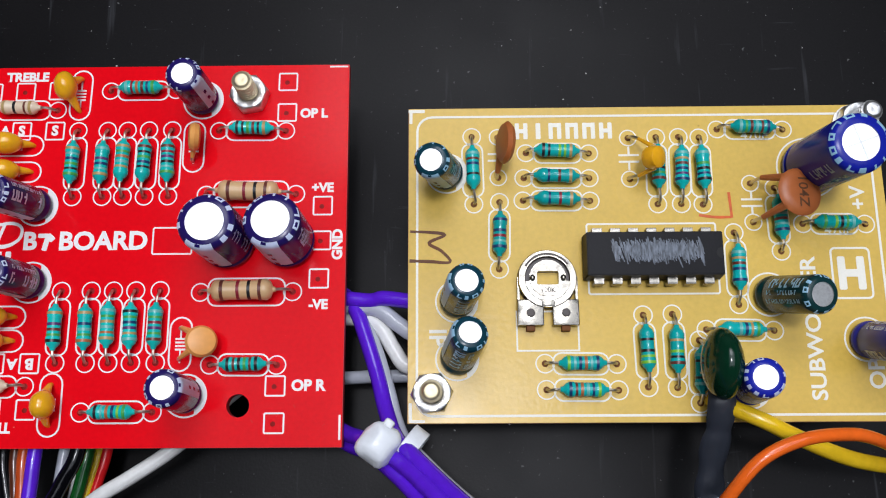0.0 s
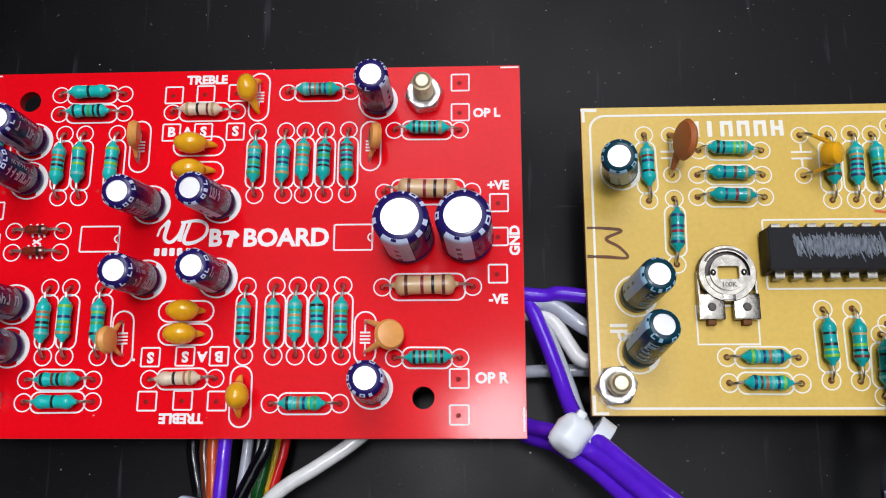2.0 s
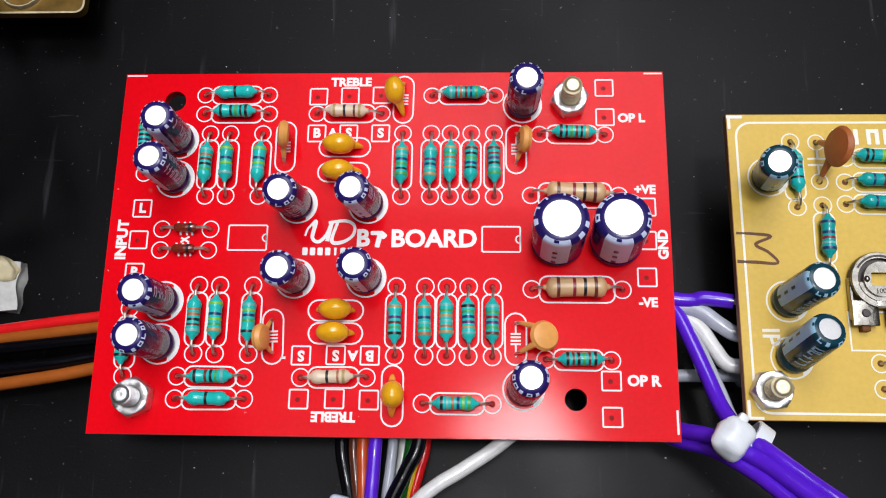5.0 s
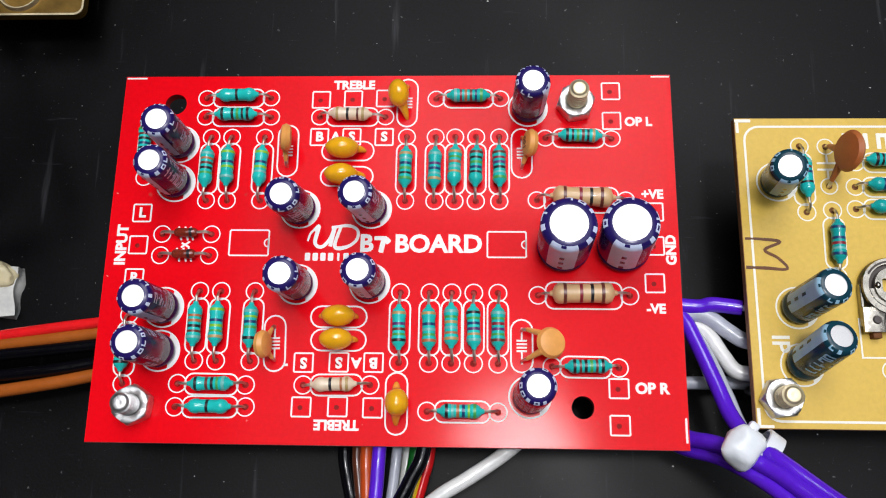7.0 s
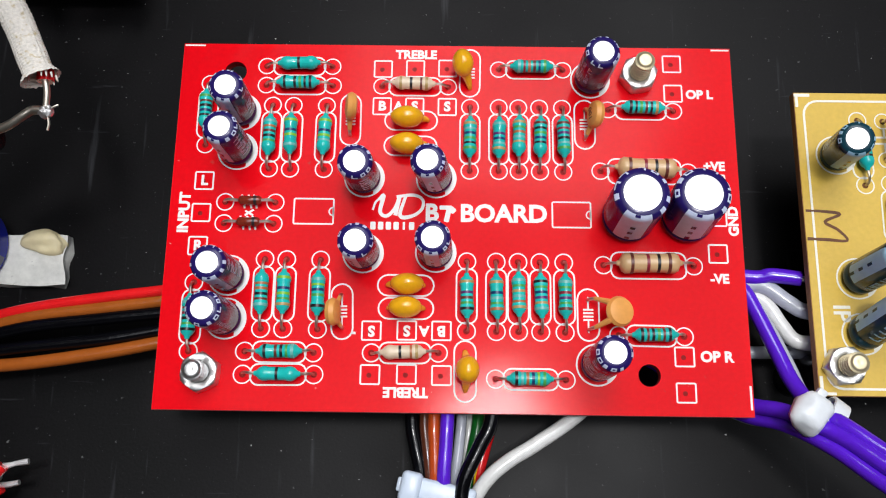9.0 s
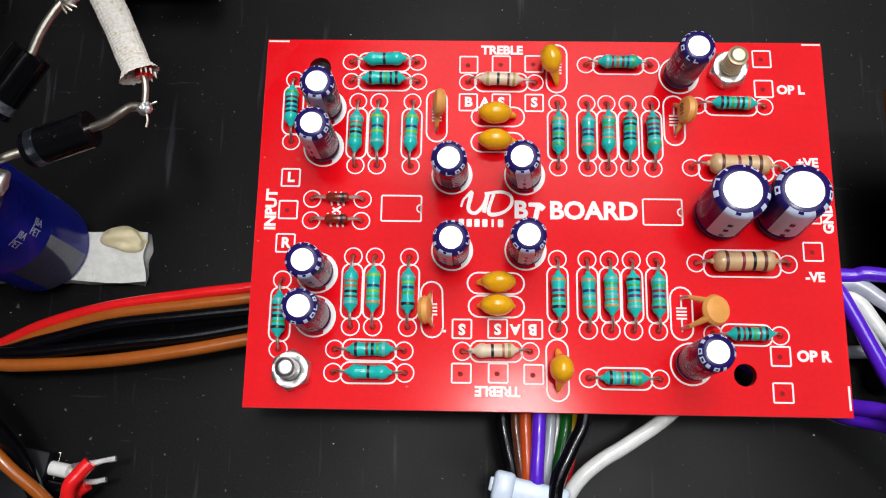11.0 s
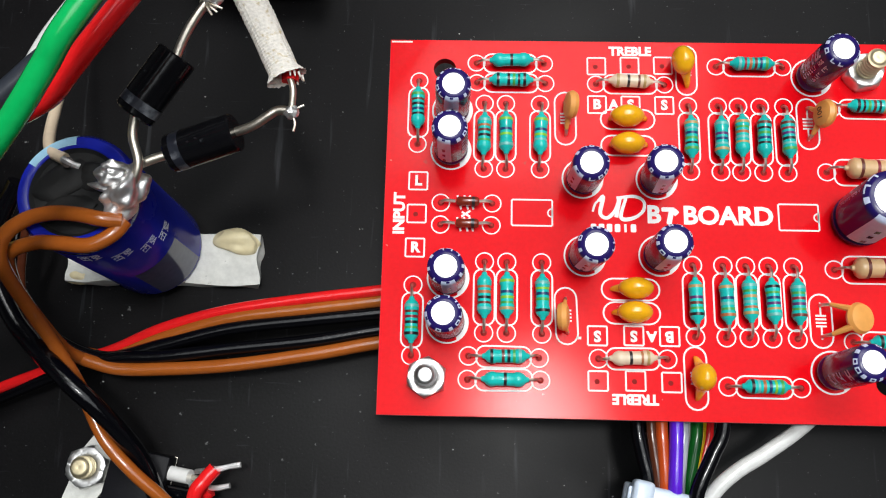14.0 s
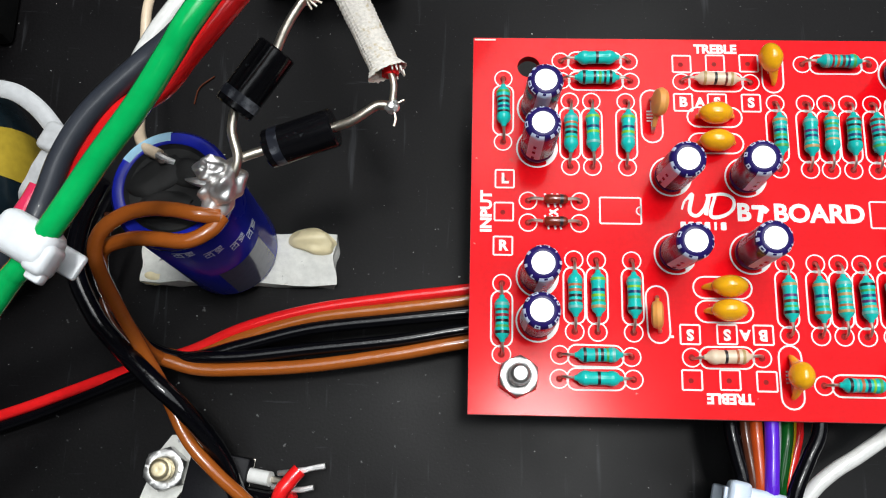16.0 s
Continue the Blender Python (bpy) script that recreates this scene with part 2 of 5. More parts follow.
def smooth_path(points, per=8):
    """A curve through the points (Catmull-Rom)."""
    p = [Vector(q) for q in points]
    p = [p[0] * 2 - p[1]] + p + [p[-1] * 2 - p[-2]]
    out = []
    for a, b, c, d in zip(p, p[1:], p[2:], p[3:]):
        for k in range(per):
            t = k / per
            out.append(0.5 * (2 * b + (c - a) * t + (2 * a - 5 * b + 4 * c - d) * t * t + (3 * b - a - 3 * c + d) * t ** 3))
    return out + [p[-2]]


def tube(points, r, n=10, per=8, smoothed=True, flat=1.0, taper=None, wobble=0.0):
    """A round wire along a path. flat squashes it; taper(u) scales the radius along it."""
    path = smooth_path(points, per) if smoothed else [Vector(q) for q in points]
    bm = bmesh.new()
    rings, side = [], None
    for i, c in enumerate(path):
        d = (path[min(i + 1, len(path) - 1)] - path[max(i - 1, 0)]).normalized()
        if side is None:
            side = d.cross(Vector((0, 0, 1)) if abs(d.z) < 0.9 else Vector((1, 0, 0))).normalized()
        side = (side - d * side.dot(d)).normalized()
        up = d.cross(side)
        k = (taper(i / (len(path) - 1)) if taper else 1.0) * r
        if wobble:
            k *= 1 + wobble * noise.noise(c * 0.45)
        rings.append([bm.verts.new(c + side * (k * math.cos(a)) + up * (k * flat * math.sin(a))) for a in (2 * math.pi * j / n for j in range(n))])
    for low, high in zip(rings, rings[1:]):
        for j in range(n):
            bm.faces.new((low[j], low[(j + 1) % n], high[(j + 1) % n], high[j]))
    bm.faces.new(rings[0])
    bm.faces.new(rings[-1])
    bmesh.ops.recalc_face_normals(bm, faces=bm.faces)
    return bm


def box(x0, x1, y0, y1, z0, z1, bevel=0.0, segments=2):
    bm = bmesh.new()
    bmesh.ops.create_cube(bm, size=1.0)
    bmesh.ops.scale(bm, verts=bm.verts, vec=(x1 - x0, y1 - y0, z1 - z0))
    bmesh.ops.translate(bm, verts=bm.verts, vec=((x0 + x1) / 2, (y0 + y1) / 2, (z0 + z1) / 2))
    if bevel:
        bmesh.ops.bevel(bm, geom=bm.edges[:], offset=bevel, segments=segments, affect="EDGES", profile=0.5)
    return bm


def stretch_ball(rx, ry, rz, u=18, v=12, rough=0.0, seed=0.0, scale=0.5):
    bm = bmesh.new()
    bmesh.ops.create_uvsphere(bm, u_segments=u, v_segments=v, radius=1.0)
    for w in bm.verts:
        k = 1 + (rough * noise.noise(w.co * (1 / scale) + Vector((seed, seed * 2, 0))) if rough else 0)
        w.co = Vector((w.co.x * rx * k, w.co.y * ry * k, w.co.z * rz * k))
    return bm


def outline(points, width, height=0.05):
    """A flat raised line of ink round a closed loop of points."""
    bm = bmesh.new()
    n = len(points)
    pts = [Vector((*p, 0)) for p in points]
    outer, inner = [], []
    for i, p in enumerate(pts):
        d0, d1 = (p - pts[i - 1]).normalized(), (pts[(i + 1) % n] - p).normalized()
        nrm = Vector((d0.y + d1.y, -d0.x - d1.x, 0)).normalized()
        k = width / 2 / max(0.35, nrm.dot(Vector((d1.y, -d1.x, 0))))
        outer.append(bm.verts.new(p + nrm * k + Vector((0, 0, height))))
        inner.append(bm.verts.new(p - nrm * k + Vector((0, 0, height))))
    for i in range(n):
        j = (i + 1) % n
        bm.faces.new((outer[i], outer[j], inner[j], inner[i]))
    bmesh.ops.recalc_face_normals(bm, faces=bm.faces)
    if sum(f.normal.z for f in bm.faces) < 0:
        bmesh.ops.reverse_faces(bm, faces=bm.faces)
    bmesh.ops.solidify(bm, geom=bm.faces[:], thickness=0.04)
    return bm


def slot_loop(length, r, n=8):
    """A rounded slot along x."""
    h = length / 2 - r
    right = [(h + r * math.cos(a), r * math.sin(a)) for a in (radians(-90 + 180 * k / n) for k in range(n + 1))]
    return right + [(-x, -y) for x, y in right]


def round_rect(w, h, r, n=4):
    out = []
    for cx, cy, a in ((w / 2 - r, -h / 2 + r, -90), (w / 2 - r, h / 2 - r, 0), (-w / 2 + r, h / 2 - r, 90), (-w / 2 + r, -h / 2 + r, 180)):
        out += [(cx + r * math.cos(radians(a + 90 * k / n)), cy + r * math.sin(radians(a + 90 * k / n))) for k in range(n + 1)]
    return out


def ngon(r, n=20, a0=0.0, a1=360.0):
    full = a1 - a0 > 359
    return [(r * math.cos(radians(a0 + (a1 - a0) * k / n)), r * math.sin(radians(a0 + (a1 - a0) * k / n))) for k in range(n if full else n + 1)]


def plate(points, z0, z1):
    """A flat shape of some thickness."""
    bm = bmesh.new()
    face = bm.faces.new([bm.verts.new((x, y, z0)) for x, y in points])
    out = bmesh.ops.extrude_face_region(bm, geom=[face])
    bmesh.ops.translate(bm, verts=[g for g in out["geom"] if isinstance(g, bmesh.types.BMVert)], vec=(0, 0, z1 - z0))
    bmesh.ops.recalc_face_normals(bm, faces=bm.faces)
    return bm


def lettering(text, size, heavy=0.0, squeeze=1.0):
    """Raised print, centred, as a mesh in millimetres."""
    cu = bpy.data.curves.new("print", "FONT")
    cu.body, cu.size, cu.align_x, cu.align_y, cu.offset, cu.extrude, cu.resolution_u = text, size, "CENTER", "CENTER", heavy * size, 0.02, 3
    ob = bpy.data.objects.new("print", cu)
    scene.collection.objects.link(ob)
    me = bpy.data.meshes.new_from_object(ob.evaluated_get(bpy.context.evaluated_depsgraph_get()))
    bpy.data.objects.remove(ob)
    bm = bmesh.new()
    bm.from_mesh(me)
    bpy.data.meshes.remove(me)
    for v in bm.verts:
        v.co = Vector((v.co.x * squeeze, v.co.y, v.co.z + 0.03))
    return bm


def xyz(x, y, z=0.0, rz=0.0):
    return pose(x, y, z, 0, 0, rz)


def stand(base, top):
    """A pose at base whose z axis points to top."""
    base, top = Vector(base), Vector(top)
    d = (top - base).normalized()
    return Matrix.Translation(base) @ Vector((0, 0, 1)).rotation_difference(d).to_matrix().to_4x4()


# ---- the setting: black panel, unseen room added round it, grey to cut bounce light ----
def setting(name, bm, material, label):
    ob = part(name, bm, material, None, smooth=False)
    return tagged(ob, label, "panel" if name == "floor" else name.split("_")[0], kind="structure")


setting("floor", box(-1500, 1500, -1500, 1500, -8, 0), BLACK_PAINT, "black painted base panel with fine dust and scratches")
setting("wall_north", box(-1500, 1500, 1500, 1580, -8, 1600), PLASTER, "plain grey painted wall behind the bench")
setting("wall_south", box(-1500, 1500, -1580, -1500, -8, 1600), PLASTER, "plain grey painted wall before the bench")
setting("wall_east", box(1500, 1580, -1580, 1580, -8, 1600), PLASTER, "plain grey painted side wall of the room")
setting("wall_west", box(-1580, -1500, -1580, 1580, -8, 1600), PLASTER, "plain grey painted side wall of the room")
setting("ceiling", box(-1580, 1580, -1580, 1580, 1600, 1660), PLASTER, "plain grey painted ceiling above the bench")

# ---- the two circuit boards ----
RED_TOP, YEL_TOP = 18.0, 18.7


def board(name, x0, x1, y0, y1, top, holes, face_mat, edge_mat, label):
    """A 1.6 mm board with drilled holes; its face is a thin lacquer layer over the fibre core."""
    ob = thing(name, xyz(0, 0, top), label, "circuit board")

    def sheet(z0, z1, inset):
        bm = bmesh.new()
        edges = []
        rim = [bm.verts.new((x, y, z1)) for x, y in ((x0 + inset, y0 + inset), (x1 - inset, y0 + inset), (x1 - inset, y1 - inset), (x0 + inset, y1 - inset))]
        edges += [bm.edges.new((rim[i], rim[(i + 1) % 4])) for i in range(4)]
        for hx, hy, hr in holes:
            ring = [bm.verts.new((hx + x, hy + y, z1)) for x, y in ngon(hr, 24)]
            edges += [bm.edges.new((ring[i], ring[(i + 1) % 24])) for i in range(24)]
        bmesh.ops.triangle_fill(bm, edges=edges, use_beauty=True, normal=(0, 0, 1))
        faces = bm.faces[:]
        out = bmesh.ops.extrude_face_region(bm, geom=faces)
        bmesh.ops.translate(bm, verts=[g for g in out["geom"] if isinstance(g, bmesh.types.BMVert)], vec=(0, 0, z0 - z1))
        bmesh.ops.recalc_face_normals(bm, faces=bm.faces)
        return bm

    part("core", sheet(-1.6, -0.12, 0.0), edge_mat, ob, "brown fibre board core", smooth=False)
    part("lacquer_face", sheet(-0.12, 0.0, 0.06), face_mat, ob, smooth=False)
    return ob


RED = board("circuit_board", -85.2, 0.0, -56.3, 0.28, RED_TOP, [(-76.8, -4.5, 1.7), (-14.6, -50.6, 1.6), (-14.7, -4.9, 1.5), (-78.3, -51.1, 1.5)], RED_MASK, RED_EDGE,
            "glossy red tone control circuit board with white silkscreen on bolts")
YEL = board("circuit_board", 9.0, 77.7, -53.2, -7.3, YEL_TOP, [(12.4, -49.1, 1.5), (74.2, -10.6, 1.5)], YELLOW_MASK, BOARD_EDGE,
            "mustard yellow subwoofer filter circuit board with white silkscreen")


def ink(parent, key, build, x, y, rz=0.0, name="marking"):
    material = SILK if parent is RED else SILK_WARM
    return put(name, shared((name, parent.name, *key), build, material), material, parent, at=xyz(x, y, 0, rz))


def pad_ring(parent, x, y, r=1.28):
    ink(parent, ("ring", r), lambda: outline(ngon(r, 24), 0.19), x, y, name="pad_ring")
    hole = PAD_HOLE if parent is RED else PAD_BROWN
    put("pad_hole", shared(("pad_hole", parent.name), lambda: lathe([(0, 0.035), (0.40, 0.035), (0.48, 0.0)], 12), hole), hole, parent, at=xyz(x, y))


def pad_square(parent, x, y, w=2.7):
    ink(parent, ("square", w), lambda: outline(round_rect(w, w, 0.12, 1), 0.24), x, y, name="pad_outline")
    hole = PAD_HOLE if parent is RED else PAD_BROWN
    put("pad_hole", shared(("small_hole", parent.name), lambda: lathe([(0, 0.035), (0.3, 0.035), (0.36, 0.0)], 10), hole), hole, parent, at=xyz(x - 0.15, y - 0.1))


def word(parent, text, x, y, size, rz=0.0, heavy=0.015, squeeze=1.0):
    ink(parent, ("word", text, size, squeeze), lambda: lettering(text, size, heavy, squeeze), x, y, rz, name="lettering")


def bar(parent, x, y, w, h, rz=0.0, up=0.0):
    ink(parent, ("bar", w, h, up), lambda: plate(round_rect(w, h, min(w, h) * 0.2, 2), 0, 0.05 + up), x, y, rz)


def stroke(parent, name, points, width, material, label):
    path = [(x, y, 0.04) for x, y in points]
    part(name, tube(path, width / 2, 6, 6, flat=0.12, wobble=0.3), material, parent, label)


# ---- resistors ----
def resistor_body(length, r):
    h = length / 2
    return along_x(lathe([(0, -h - 0.5), (0.32, -h - 0.5), (0.45, -h - 0.1), (r * 0.80, -h + 0.25), (r, -h + 0.75), (r * 0.99, -h + 1.3), (r * 0.90, -h * 0.45),
                          (r * 0.90, h * 0.45), (r * 0.99, h - 1.3), (r, h - 0.75), (r * 0.80, h - 0.25), (0.45, h + 0.1), (0.32, h + 0.5), (0, h + 0.5)], 20))


def band_ring(x, w, r):
    return along_x(lathe([(r - 0.05, -w / 2), (r + 0.02, -w / 2 + 0.03), (r + 0.02, w / 2 - 0.03), (r - 0.05, w / 2)], 20))


def resistor(board_ob, top, x1, y1, x2, y2, bands, skin, label, length=5.6, r=1.05, lift=0.25, group="resistors on the boards"):
    pitch = math.hypot(x2 - x1, y2 - y1)
    rz = math.degrees(math.atan2(y2 - y1, x2 - x1))
    for x, y in ((x1, y1), (x2, y2)):
        pad_ring(board_ob, x, y)
    gap = pitch - 2.2
    ink(board_ob, ("slot", round(gap, 1), r), lambda: outline(round_rect(gap, r * 2 + 0.9, 1.2), 0.24), (x1 + x2) / 2, (y1 + y2) / 2, rz, name="part_outline")
    jig = random.uniform(-2, 2)
    ob = thing("resistor", pose((x1 + x2) / 2, (y1 + y2) / 2, top, 0, 0, rz + jig), label, "resistor", group)
    z = r + lift
    shift = random.uniform(-0.25, 0.25)
    put("body", shared(("body", length, r, skin.name), lambda: resistor_body(length, r), skin), skin, ob, at=xyz(shift, 0, z))
    slots = len(bands)
    for k, c in enumerate(bands):
        if c in BANDS:
            u = (k + 0.5) / slots * 2 - 1
            x = u * (length / 2 - 0.45)
            rr = r * (0.90 if abs(x) < length * 0.24 else 0.985)
            put("colour_band", shared(("colour_band", c, round(rr, 3), length), lambda: band_ring(0, 0.45 if length < 7 else 0.5, rr), BANDS[c]), BANDS[c], ob, at=xyz(shift + x, 0, z))
    for s in (-1, 1):
        px, bx = s * pitch / 2, shift + s * (length / 2 + 0.3)
        bow = random.uniform(-0.15, 0.2)
        part("lead", tube([(bx, 0, z), ((bx + px) / 2, bow * 0.5, z * 0.95 + 0.1), (px - s * 0.25, bow, z * 0.55), (px, 0, 0.1), (px, 0, -1.9)], 0.21, 8, 5), TIN, ob, "tinned wire lead")
    return ob


TEAL_LABEL = "teal lacquered metal film resistor with colour bands"
for row in ((-72.0, -3.5, -61.8, -3.5, "..k.."), (-71.9, -6.7, -61.6, -6.7, "k.kgkk"), (-36.0, -3.7, -26.1, -3.7, "wronbg"), (-19.3, -10.2, -9.3, -10.3, "kkgnkt"),
            (-72.5, -47.9, -62.6, -48.0, "k.nkgw"), (-72.6, -51.2, -62.4, -51.1, "..k.."), (-36.5, -51.4, -26.5, -51.4, "kwobyg"), (-18.8, -44.9, -9.4, -45.0, "knkgnk")):
    resistor(RED, RED_TOP, *row, TEAL, TEAL_LABEL)
for x, bands in ((-70.7, "wonkg."), (-67.5, "y.by.w"), (-62.4, "y.byw."), (-40.4, "twbgkg"), (-36.0, "w.vbwt"), (-33.0, "tgowt."), (-29.8, "nkgbk."), (-26.3, "nrvkwg")):
    resistor(RED, RED_TOP, x, -10.0, x, -20.3, bands, TEAL, TEAL_LABEL)
for x, bands in ((-70.4, ".ooknw"), (-67.2, "y.bygt"), (-62.2, "wybg.k"), (-40.7, "t.vngk"), (-36.4, "t.bwgo"), (-33.2, "wgtwot"), (-30.0, "kgbvtw"), (-26.5, "wgrvgn")):
    resistor(RED, RED_TOP, x, -34.3, x, -44.6, bands, TEAL, TEAL_LABEL)
resistor(RED, RED_TOP, -80.6, -6.5, -80.6, -16.6, "gnkbk.", TEAL, "teal lacquered metal film resistor beside the board edge")
resistor(RED, RED_TOP, -80.6, -37.9, -80.6, -48.0, "wnrkgk", TEAL, "teal lacquered metal film resistor beside the board edge")
resistor(RED, RED_TOP, -54.0, -6.7, -43.8, -6.7, "t.k.nt", CREAM, "pale beige carbon resistor with dark bands")
resistor(RED, RED_TOP, -54.3, -47.9, -44.7, -47.8, "..k.ot", CREAM, "pale cream carbon resistor with a black band")
for y in (-20.1, -34.6):
    resistor(RED, RED_TOP, -20.7, y, -7.5, y, ".n..r.k.n.", BEIGE, "large beige half-watt resistor with red and brown bands", length=8.6, r=1.52)
CYAN_LABEL = "glossy blue-green metal film resistor with colour bands"
for row in ((18.3, -11.8, 18.5, -22.1, "wnb.k."), (26.2, -14.4, 35.4, -14.5, "kk.yyt"), (25.8, -18.2, 35.3, -18.3, ".b.n.t"), (25.6, -21.6, 35.3, -21.7, ".b.r.t"),
            (22.2, -21.8, 22.0, -31.7, "b.brwb"), (45.3, -12.1, 45.0, -22.3, "..wkgn"), (48.6, -12.1, 48.4, -22.3, "wtnbvb"), (51.6, -12.2, 51.5, -22.4, "w.gkbk"),
            (54.3, -11.0, 63.9, -11.1, "wgnwnb"), (55.6, -26.6, 55.5, -37.0, "wtnb.b"), (61.9, -20.0, 62.1, -29.4, "..wnwb"), (65.5, -25.4, 74.4, -25.5, "g.ykgw"),
            (42.0, -38.4, 42.2, -48.4, ".k.kyy"), (46.1, -38.3, 46.2, -48.5, ".t.ykn"), (50.7, -40.5, 60.1, -40.7, "..wbtg"), (28.1, -45.1, 38.0, -45.2, "ywbowb"),
            (28.2, -48.7, 38.1, -48.8, "bnowby"), (49.6, -42.0, 49.2, -50.6, "wk..kw")):
    resistor(YEL, YEL_TOP, *row, CYAN, CYAN_LABEL)
for x, y in ((59.7, -12.0), (70.5, -26.4)):
    word(YEL, "470E", x, y, 2.0, 0, 0.01)


def wire_link(x1, y1, x2, y2):
    """Two bare wire ends twisted over a scorched silkscreen symbol."""
    for x in (x1, x2):
        pad_ring(RED, x, y1)
    ob = thing("signal_diode", xyz((x1 + x2) / 2, y1, RED_TOP), "small clear glass diode with dark body and bare leads", "diode", "diodes by the input")
    h = (x2 - x1) / 2
    part("body", along_x(lathe([(0, -1.7), (0.5, -1.65), (0.72, -1.3), (0.66, 0), (0.72, 1.3), (0.5, 1.65), (0, 1.7)], 14)), GLASSY, ob, at=xyz(0.2, 0, 1.0))
    part("cathode_band", along_x(lathe([(0.6, -0.25), (0.73, -0.22), (0.73, 0.22), (0.6, 0.25)], 14)), BANDS["k"], ob, "black cathode ring", at=xyz(1.0, 0, 1.0))
    for s in (-1, 1):
        part("lead", tube([(s * 1.6, 0, 1.0), (s * (h - 0.6), 0.1, 0.95), (s * h, 0, 0.2), (s * h, 0, -1.9)], 0.25, 8, 5), TIN, ob, "tinned wire lead")


GLASSY = mat("smoky_diode_glass", (0.20, 0.025, 0.012), 0.15, vary=0.5, grain=2500, coat=0.7)
wire_link(-76.9, -25.6, -69.4, -25.6)
wire_link(-76.9, -28.9, -69.5, -28.9)
for y in (-25.6, -28.9):
    for x in (-74.2, -73.2, -72.4):
        bar(RED, x, y + 0.1, 0.3, 2.2, 15)
bar(RED, -73.2, -27.2, 1.6, 0.3, 35, 0.012)
bar(RED, -73.2, -27.3, 1.4, 0.3, -30, 0.024)


# ---- electrolytic capacitors ----
def patches(cells):
    """Curved bars joined into one mesh; each is a profile with its start and end angle."""
    bm = bmesh.new()
    me = bpy.data.meshes.new("tmp")
    for prof, a0, a1 in cells:
        more = lathe(prof, 2, a0, a1, 0.03)
        more.to_mesh(me)
        more.free()
        bm.from_mesh(me)
    bpy.data.meshes.remove(me)
    return bm


def side_print(r, h, a):
    """Columns of bars that run up the sleeve, large ones and a fine line beside them."""
    deg = 180 / math.pi / r
    cells = []
    for side, tall, step in ((80, 1.5, 1.15), (116, 0.6, 0.62), (205, 1.5, 1.15), (236, 0.6, 0.62), (262, 0.6, 0.62)):
        z, mid = h * 0.24 + random.uniform(0, 0.8), a + side
        while z < h * 0.84:
            if random.random() < 0.86:
                low, high = mid - tall * deg / 2, mid + tall * deg / 2
                thin = 0.3 if tall > 1 else 0.15
                cells.append(([(r, z), (r, z + thin)], low, high if random.random() < 0.75 else mid))
                edge = random.choice((low, high - thin * deg, mid))
                cells.append(([(r, z + thin), (r, z + step * 0.62)], edge, edge + thin * deg))
                if random.random() < 0.45:
                    cells.append(([(r, z + step * 0.62), (r, z + step * 0.62 + thin)], low, high))
            z += step
    return patches(cells)


def rim_print(rim, a, half):
    """Short bars and hollow marks round the shoulder of the can."""
    def at(u):
        k = min(int(u * 2), 1)
        w = u * 2 - k
        return tuple(p * (1 - w) + q * w for p, q in zip(rim[k], rim[k + 1]))

    cells = []
    t = a + half + 22
    while t < a + 360 - half - 24:
        w = random.uniform(15, 22)
        lo, hi, k = 0.0, 0.95, 5.0
        kind = random.random()
        if kind < 0.35:
            cells += [([at(lo), at(0.5), at(hi)], t, t + k), ([at(lo), at(0.5), at(hi)], t + w - k, t + w), ([at(hi - 0.25), at(hi)], t + k, t + w - k), ([at(lo), at(lo + 0.25)], t + k, t + w - k)]
        elif kind < 0.7:
            cells += [([at(lo), at(0.5), at(hi)], t, t + k), ([at(lo), at(lo + 0.28)], t + k, t + w)]
        else:
            cells += [([at(lo), at(0.5), at(hi)], t, t + w * 0.7)]
        t += w + random.choice((8, 12, 26))
    return patches(cells)


